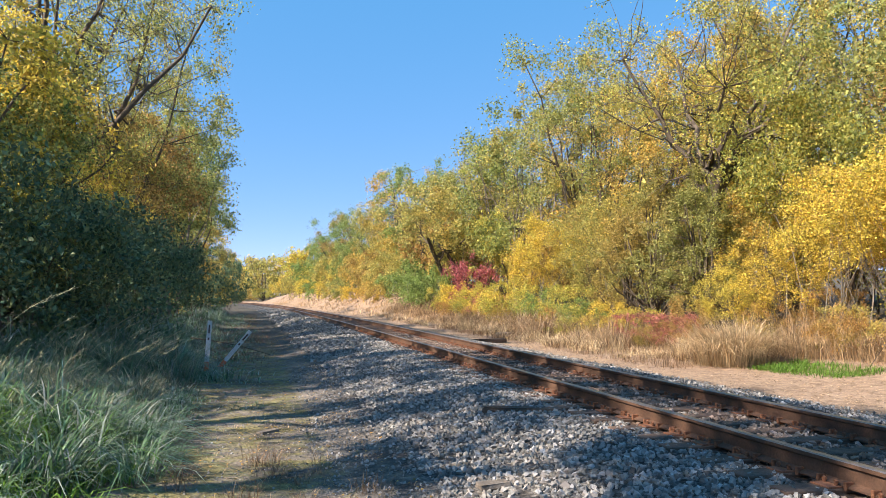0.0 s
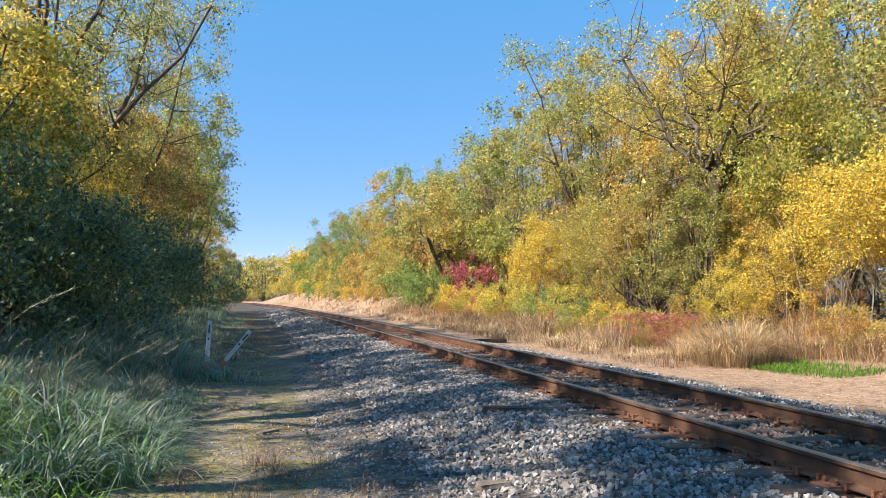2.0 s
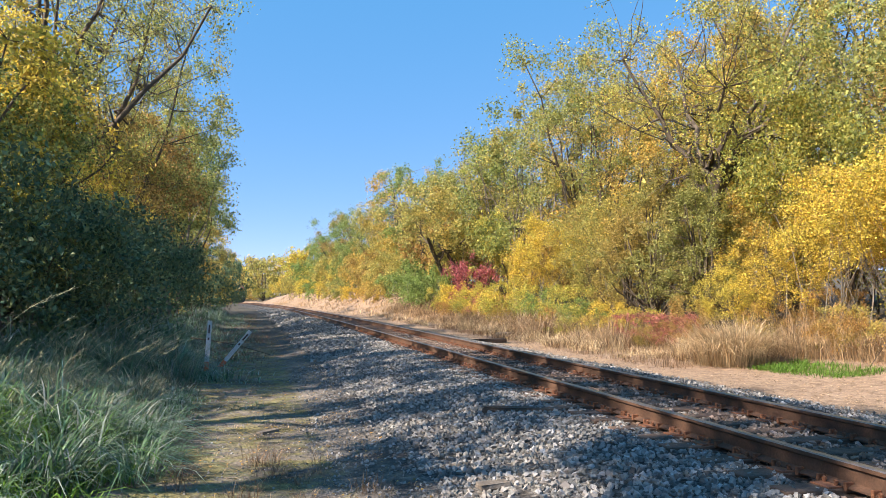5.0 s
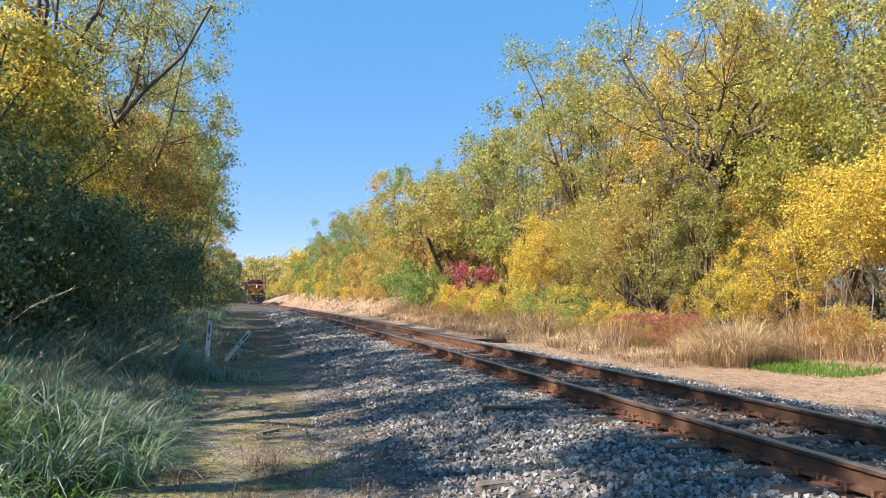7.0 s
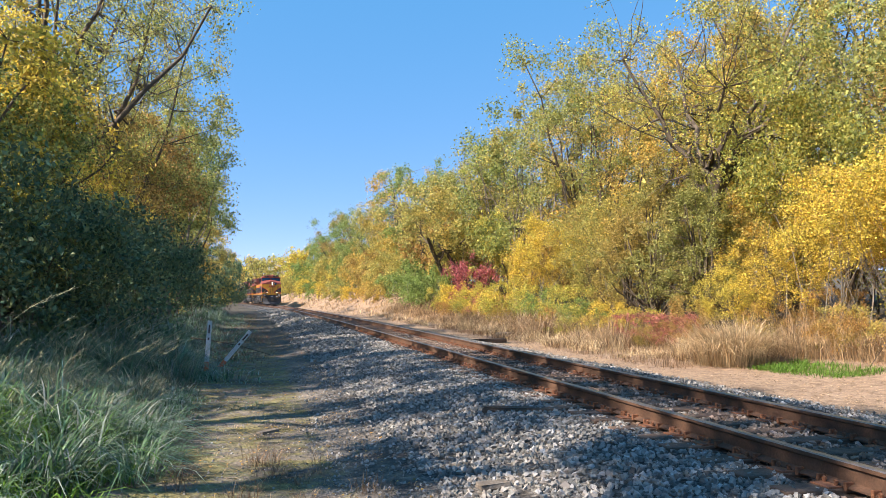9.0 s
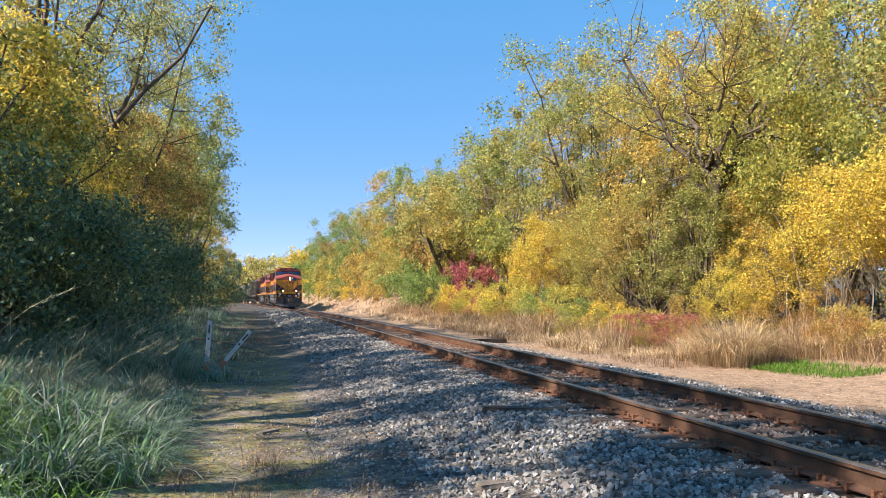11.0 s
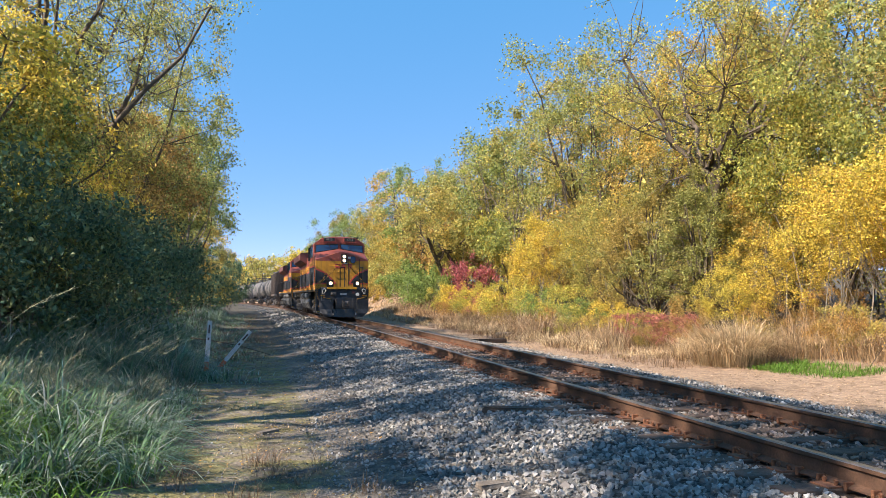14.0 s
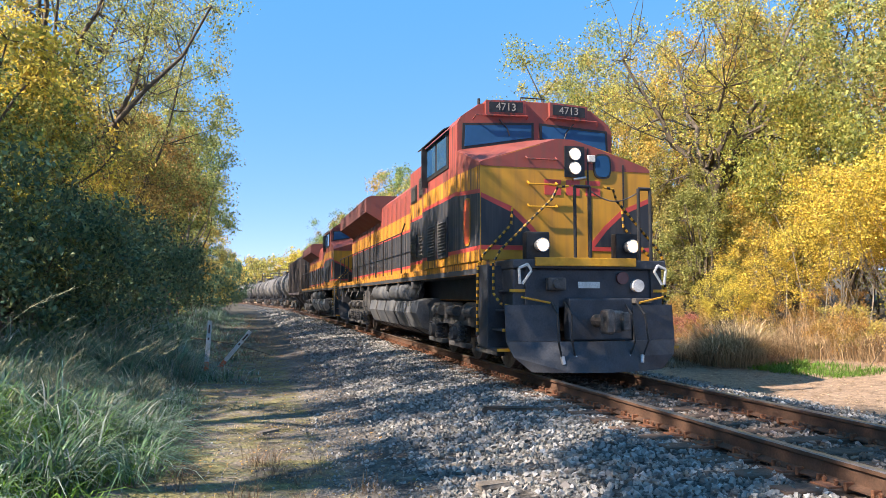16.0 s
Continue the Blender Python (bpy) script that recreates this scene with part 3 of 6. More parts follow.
def build_plants():
    R, L = "along the far side of the track", "along the path"
    rows = [
        # back row of tall trees
        (12, 15, "tall", "mossy", 1.15, 1.0), (17, 16, "tall", "olive", 1.2, 1.05), (22.4, 11.0, "open", "yellowgreen", 1.0, 1.08), (25.6, 15.5, "slender", "olive", 1.1, 1.05), (22, 20, "tall", "olive", 1.3, 1.1), (29, 19, "tall", "olive", 1.1, 1.05),
        (28.3, 15.4, "slender", "olive", 1.15, 1.0), (31.6, 13.6, "tall", "olive", 1.08, 1.0), (36.6, 13, "tall", "mossy", 1.22, 1.05), (42, 13.2, "slender", "olive", 1.36, 1.0), (46.8, 12.8, "tall", "mossy", 1.12, 1.0), (40, 15, "tall", "olive", 1.2, 1.0), (50.5, 11.6, "bare", "olive", 1.0, 1.0), (66, 11.2, "bare", "olive", 0.85, 1.0), (44.5, 11.6, "bare", "olive", 0.9, 1.0),
        (52.5, 13.2, "slender", "yellowgreen", 1.12, 1.0), (57, 13, "tall", "mossy", 1.05, 1.0), (60, 18, "tall", "yellowgreen", 1.1, 1.0), (71, 16, "tall", "olive", 1.0, 1.0),
        (86, 16, "tall", "olive", 1.0, 1.0),
        (6, 14, "tall", "olive", 1.1, 1.0), (36, 22, "tall", "olive", 1.2, 1.0), (30.5, 16.5, "tall", "olive", 1.15, 1.0), (26.5, 17.5, "tall", "olive", 1.2, 1.0), (52, 22, "tall", "olive", 1.1, 1.0),
        (64, 12.5, "tall", "olive", 1.05, 1.0), (72, 12, "tall", "green", 1.1, 1.0), (82, 12.2, "tall", "olive", 1.15, 1.0), (93, 12, "slender", "olive", 1.2, 0.95), (100, 13, "tall", "olive", 1.1, 1.0), (110, 12.0, "tall", "green", 1.15, 1.0), (121, 12, "tall", "russet", 1.1, 1.0), (133, 12, "tall", "green", 1.15, 1.0), (143, 12, "tall", "green", 1.0, 1.0),
        # golden young growth by the verge
        (11, 9.9, "young", "gold", 0.9, 1.0), (13, 9.4, "young", "gold", 0.85, 1.0), (15, 9.6, "young", "gold", 0.75, 0.95), (13.6, 11, "young", "gold", 0.98, 1.0), (16, 11.2, "young", "gold", 0.85, 1.0), (9, 10.8, "young", "gold", 1.0, 1.0),
        (7, 11, "young", "gold", 1.0, 1.0), (17.2, 9.0, "young", "gold", 0.6, 0.9), (19.5, 12, "young", "yellowgreen", 1.2, 1.2), (16.5, 13.5, "young", "mossy", 1.5, 1.2), (18.6, 13.2, "maple", "yellowgreen", 0.75, 1.0), (14, 13.6, "tall", "russet", 0.72, 1.0), (19, 8.8, "young", "gold", 0.5, 0.8), (21, 12.5, "young", "yellowgreen", 1.0, 1.1),
        # cedars and the mixed thicket
        (21.6, 9.6, "cedar", "cedar", 1.0, 0.95), (24.4, 9.9, "cedar", "cedar", 1.08, 1.0), (26.8, 9.8, "cedar", "cedar", 0.85, 0.95), (29.5, 11, "young", "olive", 1.0, 1.0), (31.5, 10.5, "young", "olive", 1.0, 1.0),
        (22.5, 8.0, "bush", "yellowgreen", 0.55, 0.8), (25.5, 8.2, "bush", "gold", 0.55, 0.9), (28, 8.4, "bush", "green", 0.6, 0.8), (30, 8.6, "bush", "yellowgreen", 0.75, 1.0), (32.5, 8.4, "bush", "green", 0.7, 0.9), (34.5, 8.6, "bush", "yellowgreen", 0.8, 1.0),
        (35.5, 10, "young", "gold", 0.95, 1.0), (38, 10.4, "young", "gold", 0.95, 1.0), (37, 8.4, "bush", "yellowgreen", 0.9, 1.0), (39.5, 8.2, "bush", "gold", 0.8, 0.9), (41.5, 8.4, "bush", "red", 0.7, 0.9), (47, 9.2, "bush", "red", 0.9, 1.5),
        (43, 8.3, "bush", "yellowgreen", 0.8, 1.0), (46, 8.4, "bush", "gold", 0.85, 0.9), (48, 11, "young", "yellowgreen", 1.15, 1.1), (49.5, 8.2, "bush", "yellowgreen", 0.8, 0.9), (54, 11.0, "leaning", "olive", 1.1, 1.0), (52, 13, "young", "olive", 1.5, 1.2),
        (53, 7.7, "bush", "green", 1.0, 1.15), (57.5, 7.6, "bush", "green", 1.2, 1.1), (62, 7.7, "bush", "green", 1.1, 1.0), (63, 11.5, "young", "russet", 1.2, 1.1), (58, 12, "young", "olive", 1.4, 1.2), (67, 8.0, "bush", "olive", 1.2, 1.1), (70, 11.5, "young", "russet", 1.3, 1.1),
        (74, 8.2, "bush", "olive", 1.25, 1.2), (78, 11.5, "young", "olive", 1.3, 1.1), (82, 8.4, "bush", "russet", 1.35, 1.2), (88, 11.5, "young", "olive", 1.3, 1.0), (91, 8.6, "bush", "olive", 1.45, 1.3),
        (101, 8.8, "bush", "mossy", 1.5, 1.3), (109, 10.5, "young", "green", 1.3, 1.0), (120, 10.5, "young", "gold", 1.1, 1.0), (130, 10.2, "bush", "olive", 1.6, 1.4), (142, 10, "young", "mossy", 1.1, 1.0), (154, 10, "bush", "green", 1.8, 1.5),
        (72, 7.0, "bush", "olive", 0.8, 0.9), (79, 7.4, "bush", "olive", 0.9, 1.0), (87, 6.9, "bush", "gold", 0.85, 0.9), (96, 7.3, "bush", "mossy", 1.0, 1.0), (106, 7.0, "bush", "olive", 1.0, 1.0), (117, 7.4, "bush", "gold", 1.1, 1.0), (128, 7.2, "bush", "green", 1.2, 1.0), (141, 7.4, "bush", "gold", 1.3, 1.1), (155, 7.4, "bush", "olive", 1.4, 1.2),
        (12.4, 9.6, "bush", "russet", 0.42, 1.0), (14.8, 9.4, "bush", "olive", 0.4, 1.0), (17, 8.6, "bush", "russet", 0.45, 1.0), (9, 9.8, "bush", "olive", 0.5, 1.0), (16.5, 10.4, "bush", "russet", 0.5, 1.1), (20.5, 8.6, "bush", "russet", 0.5, 1.1), (10.5, 11.6, "bush", "russet", 0.9, 1.0), (12.2, 12.2, "bush", "olive", 0.9, 1.1), (8.6, 12.4, "bush", "russet", 1.0, 1.1), (14.6, 12.2, "bush", "olive", 0.8, 1.1), (19.6, 7.6, "bush", "red", 0.55, 0.75), (21.6, 7.5, "bush", "red", 0.55, 0.75)]
    for s, o, kind, col, size, tall in rows:
        plant(kind, col, s, o, size, tall, 0 if kind == "open" else None, R)
    # undergrowth that closes the wood behind
    for i in range(26):
        plant("under", ["olive", "yellowgreen", "russet"][i % 3], 10 + i * 5.4, 13.0 + 3.5 * ((i * 7) % 5) / 5, 1.1, 0.9, None, R)
    for s, o in ((11, 12.6), (14.5, 13.2), (18.3, 12.9), (20.8, 11.6), (34, 12), (40.5, 12), (27.5, 13.5), (30.5, 13), (25, 14.5), (46, 12.4)):
        plant("young", "olive", s, o, 0.85, 1.0, 1, R)
    for i in range(20):
        plant("far", ["olive", "yellowgreen", "olive", "russet"][i % 4], 22 + i * 8.0, 24 + 5 * ((i * 3) % 4) / 4, 1.1 if i < 6 else 0.9, 0.9, None, R)
    for s, o, col, size in ((18.5, 7.4, "russet", 0.34), (20, 6.9, "russet", 0.3), (24.5, 7.2, "russet", 0.36), (26, 6.8, "olive", 0.34), (29, 7.3, "russet", 0.4), (32, 7.0, "russet", 0.36), (35.5, 7.2, "olive", 0.4), (40, 7.2, "russet", 0.42), (46, 7.3, "russet", 0.45), (13.5, 8.2, "russet", 0.4), (12, 8.4, "olive", 0.4)):
        plant("bush", col, s, o, size, 1.0, None, R)
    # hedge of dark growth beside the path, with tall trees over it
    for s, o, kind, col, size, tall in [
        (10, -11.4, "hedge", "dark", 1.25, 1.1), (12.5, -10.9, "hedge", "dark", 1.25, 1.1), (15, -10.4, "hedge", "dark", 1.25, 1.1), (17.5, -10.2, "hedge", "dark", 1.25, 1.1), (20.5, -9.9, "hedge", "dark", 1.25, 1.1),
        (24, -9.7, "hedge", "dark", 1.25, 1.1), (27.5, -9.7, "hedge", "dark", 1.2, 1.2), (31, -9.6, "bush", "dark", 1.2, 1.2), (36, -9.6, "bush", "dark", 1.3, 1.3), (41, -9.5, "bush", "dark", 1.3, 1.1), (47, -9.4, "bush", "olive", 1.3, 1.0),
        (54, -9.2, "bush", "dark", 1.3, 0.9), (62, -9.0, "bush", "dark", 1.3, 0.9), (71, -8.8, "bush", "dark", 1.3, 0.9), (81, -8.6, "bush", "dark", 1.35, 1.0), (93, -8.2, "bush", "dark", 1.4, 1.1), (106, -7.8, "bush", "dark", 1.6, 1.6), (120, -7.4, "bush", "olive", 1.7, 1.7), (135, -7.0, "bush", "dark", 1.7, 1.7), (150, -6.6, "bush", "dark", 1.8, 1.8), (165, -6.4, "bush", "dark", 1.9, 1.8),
        (16.5, -12.4, "maple", "gold", 0.95, 1.0), (20.5, -12.0, "maple", "gold", 0.85, 1.0), (17.5, -10.9, "maple", "mossy", 0.62, 1.05), (14.5, -11.6, "maple", "mossy", 0.66, 1.0), (18.5, -11.0, "maple", "green", 0.62, 1.0), (23, -11.0, "maple", "yellowgreen", 0.6, 1.05), (27, -10.8, "maple", "gold", 0.55, 1.1), (31.5, -10.4, "young", "russet", 1.2, 1.2), (24.5, -11.4, "open", "mossy", 0.85, 1.25), (35.5, -10.2, "young", "russet", 1.3, 1.2), (33.5, -10.4, "tall", "mossy", 0.95, 1.25),
        (29.5, -11.4, "open", "mossy", 0.8, 1.4), (40, -9.4, "slender", "mossy", 1.15, 0.95), (38, -11.5, "young", "olive", 1.5, 1.2), (45, -10.2, "slender", "mossy", 1.1, 0.9), (104, -9.5, "slender", "yellowgreen", 0.55, 0.6),
        (50, -9.7, "tall", "mossy", 0.95, 1.2), (61, -10.2, "slender", "olive", 1.05, 1.0), (74, -9.8, "tall", "olive", 0.8, 0.8), (86, -9.6, "young", "dark", 1.2, 1.2),
        (56, -12.2, "tall", "mossy", 1.15, 1.05), (66, -12.4, "tall", "olive", 1.15, 1.05), (76, -12.4, "tall", "mossy", 1.15, 1.05), (87, -12.2, "tall", "olive", 1.1, 1.0),
        # out of view: added, with crowns shaped, for the dappled shade near the camera
        (-8, -13, "sparse", "olive", 1.0, 1.0), (-3.5, -12.5, "sparse", "yellowgreen", 1.0, 1.0), (0.5, -12.5, "sparse", "olive", 0.95, 1.0), (4.5, -12.8, "sparse", "yellowgreen", 1.0, 1.03), (8.5, -12.8, "sparse", "olive", 1.0, 1.0), (13, -13, "sparse", "gold", 1.0, 1.0)]:
        plant(kind, col, s, o, size, tall, 1 if kind == "open" else None, L)
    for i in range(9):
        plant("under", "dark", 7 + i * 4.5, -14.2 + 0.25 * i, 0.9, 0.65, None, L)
    for i in range(22):
        plant("under", ["mossy", "gold", "olive", "yellowgreen"][i % 4], 112 + i * 8.5, 10.5 + (i * 5) % 3, 0.95, 0.8, None, "beyond the bend")
    # distance
    for i in range(34):
        s = 160 + i * 7 + _prng.uniform(-3, 3)
        plant("far", ["gold", "mossy", "gold", "olive", "yellowgreen"][i % 5], s, _prng.uniform(11, 24), _prng.uniform(1.2, 1.65), 0.95, None, "beyond the bend")
    for i in range(14):
        plant("far", ["olive", "yellowgreen", "russet"][i % 3], 190 + i * 13, _prng.uniform(-30, -11), _prng.uniform(0.8, 1.1), 0.85, None, "beyond the bend")


build_plants()


def blades(rng, base, out, height, width, droop):
    """Grass blades that rise and arch over away from their tussock."""
    n = len(base)
    a = np.arctan2(out[:, 1], out[:, 0]) + rng.normal(size=n) * 0.7
    d = np.stack([np.cos(a), np.sin(a), np.zeros(n)], 1)
    side = np.stack([-d[:, 1], d[:, 0], np.zeros(n)], 1)
    h = height[:, None]
    dr = (droop * rng.uniform(0.45, 1.3, n))[:, None]
    w = (width * rng.uniform(0.6, 1.3, n))[:, None] / 2
    up = np.array([0, 0, 1.0])
    rows = []
    for t, k in ((0.0, 0.8), (0.38, 1.0), (0.72, 0.75), (1.0, 0.1)):
        p = base + d * h * dr * 0.8 * t ** 1.8 + up * h * (t * 1.05 - 0.62 * dr * t ** 2.4)
        rows += [p - side * w * k, p + side * w * k]
    v = np.stack(rows, 1)
    i = np.arange(n)[:, None] * 8
    f = np.concatenate([i + [[0, 1, 3, 2]], i + [[2, 3, 5, 4]], i + [[4, 5, 7, 6]]])
    return v.reshape(-1, 3), f


def grass(name, label, mat, seed, s0, s1, o0, o1, clumps, per, height, width, droop, spread=0.12, near=1.0, even=False):
    """Tussocks of grass over a strip beside the track; near > 1 crowds it towards s0."""
    rng = np.random.default_rng(seed)
    s = s0 + (s1 - s0) * rng.uniform(0, 1, clumps) ** near
    o = rng.uniform(o0, o1, clumps)
    hk = rng.uniform(0.45, 1.25, clumps) * np.clip(0.95 + 1.1 * rough(1.7 * s, 1.7 * o), 0.35, 1.5)
    if even:
        hk = rng.uniform(0.75, 1.15, clumps)
    k = rng.integers(clumps, size=clumps * per)
    cx, cy, _ = on_track(s[k], o[k])
    off = rng.normal(size=(len(k), 2)) * spread
    x, y = cx + off[:, 0], cy + off[:, 1]
    z = ground_z(x, y) - 0.02
    V, F = blades(rng, np.stack([x, y, z], 1), off, height * hk[k] * rng.uniform(0.55, 1.15, len(k)), width, droop)
    ob = new(name, np_mesh(name, V, F, mat))
    return tagged(ob, label, "grass", kind="stuff")


def build_grass():
    grass("tall_grass", "tall drooping green grass in tussocks beside the path", GRASS_GREEN, 1, 3.0, 18, -9.6, -6.7, 190, 120, 0.92, 0.015, 1.25, 0.19, 1.1)
    grass("tall_grass", "drooping green grass leaning over the path", GRASS_GREEN, 11, 6.5, 13.5, -7.0, -6.15, 46, 140, 0.72, 0.013, 1.35, 0.16)
    grass("tall_grass", "pale drooping grass leaning over the path", GRASS_PALE, 12, 8.5, 21, -8.6, -6.6, 130, 70, 0.85, 0.014, 1.25, 0.17)
    grass("lush_grass", "bright lush grass at the near end of the bank", GRASS_BRIGHT, 14, 4.0, 8.0, -8.2, -6.5, 60, 60, 0.7, 0.019, 1.3, 0.16)
    grass("tall_grass", "tall shaded grass along the foot of the hedge", GRASS_GREEN, 2, 17, 80, -9.4, -7.2, 330, 20, 0.75, 0.024, 1.1, 0.2, 1.5)
    grass("dry_grass", "tall tan dry grass beside the track", GRASS_TAN, 3, 16.0, 62, 5.9, 8.8, 360, 48, 1.0, 0.013, 1.0, 0.16, 1.3)
    grass("brown_weeds", "low brown and grey weeds along the edge of the ballast", GRASS_BROWN, 25, 15, 48, 4.3, 6.2, 300, 20, 0.42, 0.011, 1.0, 0.16, 1.2)
    grass("dry_grass", "clumps of dry grass near the ballast", GRASS_STRAW, 26, 17, 50, 4.7, 6.2, 130, 30, 0.65, 0.012, 1.1, 0.15, 1.2)
    grass("tall_grass", "low shaded weeds creeping over the path", GRASS_GREEN, 27, 15, 75, -7.3, -5.5, 330, 14, 0.34, 0.018, 1.2, 0.2, 1.4)
    grass("brown_weeds", "low withered weeds on the shaded path", GRASS_BROWN, 28, 18, 75, -6.6, -4.6, 330, 12, 0.22, 0.018, 1.2, 0.22, 1.4)
    grass("dry_grass", "tall tan dry grass before the young trees", GRASS_TAN, 23, 9.5, 17, 7.7, 9.4, 70, 60, 1.15, 0.011, 0.95, 0.16)
    grass("brown_weeds", "brown withered weeds along the dry verge", GRASS_BROWN, 15, 15.5, 60, 5.9, 8.6, 360, 26, 0.95, 0.014, 0.7, 0.16, 1.3)
    grass("dry_grass", "short dry tan grass covering the bank", GRASS_TAN, 4, 50, 170, 4.8, 9.6, 900, 9, 0.42, 0.05, 1.1, 0.45, 1.3)
    grass("dry_grass", "big tussock of pale dry grass", GRASS_STRAW, 5, 14.7, 15.4, 5.9, 6.5, 7, 480, 1.5, 0.010, 1.0, 0.22, 1.0, True)
    grass("dry_grass", "thin pale dry stems on the verge", GRASS_STRAW, 16, 16.5, 22, 5.1, 6.2, 34, 18, 0.85, 0.008, 0.6, 0.1)
    grass("green_grass", "patch of bright green grass on the verge", GRASS_BRIGHT, 6, 11.6, 14.2, 6.0, 7.4, 380, 10, 0.26, 0.010, 0.8, 0.08)
    grass("dead_grass", "short dead straw on the verge", GRASS_TAN, 7, 4, 36, 3.7, 7.6, 2600, 7, 0.10, 0.006, 1.6, 0.14, 1.3)
    grass("path_weeds", "small weeds and dead stems on the path", GRASS_TAN, 8, 4.2, 12, -6.4, -3.8, 230, 6, 0.10, 0.005, 1.0, 0.08)
    grass("path_weeds", "withered brown weed tufts by the path", GRASS_BROWN, 19, 4.6, 7.2, -5.9, -4.0, 16, 34, 0.24, 0.005, 0.8, 0.07)
    grass("path_weeds", "scattered weed tufts along the edge of the path", GRASS_GREEN, 18, 11, 60, -6.9, -4.8, 300, 9, 0.2, 0.014, 1.0, 0.14, 1.4)


build_grass()


def seed_stalks(label, seed, n, s0, s1, o0, o1, tall):
    """Long grass stalks that arch towards the light over the track, each with a feathery seed head."""
    rng = np.random.default_rng(seed)
    paths = []
    for _ in range(n):
        x, y, _th = on_track(rng.uniform(s0, s1), rng.uniform(o0, o1))
        h = tall * rng.uniform(0.7, 1.15)
        a = rng.uniform(-0.9, 0.9)
        out = np.array([math.cos(a), math.sin(a), 0.0]) * h * rng.uniform(0.35, 0.7)
        t = np.linspace(0, 1, 9)[:, None]
        p = np.array([float(x), float(y), float(ground_z(x, y))]) + out * t ** 1.9 + np.array([0, 0, h]) * (t - 0.22 * t ** 3)
        paths.append((p, np.full(9, 0.0028)))
        for k in range(26):
            q = p[6] + (p[8] - p[6]) * k / 26
            w = (p[8] - p[6]) * 0.16 + rng.normal(size=3) * 0.02
            paths.append((np.stack([q, q + w]), np.array([0.0045, 0.001])))
    V, F = tubes(paths, 3)
    tagged(new("seed_grass", np_mesh("seed_grass", V, F, GRASS_PALE)), label, "grass", kind="stuff")


seed_stalks("long pale stalks with feathery seed heads over the bank", 61, 22, 5.2, 8.5, -9.4, -8.0, 1.6)
seed_stalks("pale seed heads standing over the drooping grass", 62, 60, 8.5, 20, -8.4, -6.7, 1.15)


def fallen_leaves(label, mat, seed, n, s0, s1, o0, o1, size):
    rng = np.random.default_rng(seed)
    x, y, _ = on_track(s0 + (s1 - s0) * rng.uniform(0, 1, n) ** 1.4, rng.uniform(o0, o1, n))
    V, F = leaf_cards(rng, np.stack([x, y, ground_z(x, y) + 0.012], 1), size, up=4.0)
    V[:, 2] = ground_z(V[:, 0], V[:, 1]) + 0.006 + np.tile([0, 0.012, 0.006], n)
    tagged(new("fallen_leaves", np_mesh("fallen_leaves", V, F, mat)), label, "leaves", kind="stuff")


fallen_leaves("yellow and brown leaves fallen on the path", RUSSET, 31, 3000, 3, 34, -6.6, -3.6, 0.034)
fallen_leaves("dry brown leaves and chaff on the verge", GRASS_TAN, 32, 7000, 3, 34, 3.2, 7.8, 0.026)
fallen_leaves("dark leaf litter on the verge", GRASS_BROWN, 33, 7000, 3, 34, 3.0, 7.8, 0.04)

# ---------------------------------------------------------------- track
TRACK = tagged(new("railway_track"), "single railway line of rusty rails on timber ties", "railway track", kind="structure")


def build_track():
    prof = [(-0.076, -0.186), (0.076, -0.186), (0.076, -0.174), (0.012, -0.15), (0.009, -0.055), (0.036, -0.04), (0.037, -0.012), (0.028, -0.001), (-0.028, -0.001), (-0.037, -0.012), (-0.036, -0.04), (-0.009, -0.055), (-0.012, -0.15), (-0.076, -0.174)]
    mats = [0] * 14
    mats[6] = mats[7] = mats[8] = 1
    st = list(np.arange(-40, 30, 1.0)) + list(np.arange(30, 420, 4.0))
    for side in (-0.753, 0.753):
        bm = bmesh.new()
        secs = []
        for s in st:
            x, y, th = on_track(s, side)
            c, sn = math.cos(th), -math.sin(th)
            secs.append([(x + a * c, y + a * sn, b) for a, b in prof])
        loft(bm, secs, mats)
        part("rail", bm, [RAIL_SIDE, RAIL_TOP], TRACK, "rust-brown steel rail with a worn bright head")
    rng = random.Random(9)
    bm = box(bmesh.new(), -1.3, 1.3, -0.115, 0.115, -0.38, -0.19, 0.012)
    tie = part("tie", bm, TIE_WOOD, TRACK)
    bm = bmesh.new()
    box(bm, -0.19, 0.19, -0.095, 0.095, -0.192, -0.176, 0.004)
    for sx in (-1, 1):
        for sy in (-0.06, 0.06):
            rod(bm, (sx * 0.095, sy, -0.19), (sx * 0.095, sy, -0.145), 0.013, 6)
            rod(bm, (sx * 0.1, sy, -0.152), (sx * 0.085, sy, -0.145), 0.02, 6)
        for sy in (-0.14, 0.14):
            box(bm, sx * 0.055 - 0.035, sx * 0.055 + 0.035, sy - 0.014, sy + 0.014, -0.2, -0.135, 0.005)
    pl = part("tie_plate", bm, RUST, tie)
    pl.location = (-0.753, 0, 0)
    first = True
    s = -4.0
    while s < 150:
        x, y, th = on_track(s)
        m = pose(x, y, rng.uniform(-0.008, 0.004), 0, 0, -math.degrees(th) + rng.uniform(-1.2, 1.2))
        if first:
            ob, first = tie, False
        else:
            ob = new("tie", tie.data)
            ob.parent = TRACK
            if s < 30:
                q = new("tie_plate", pl.data)
                q.parent, q.location = ob, (-0.753, 0, 0)
        ob.matrix_basis = m
        if s < 30:
            q = new("tie_plate", pl.data)
            q.parent, q.location = ob, (0.753, 0, 0)
        s += 0.53


build_track()


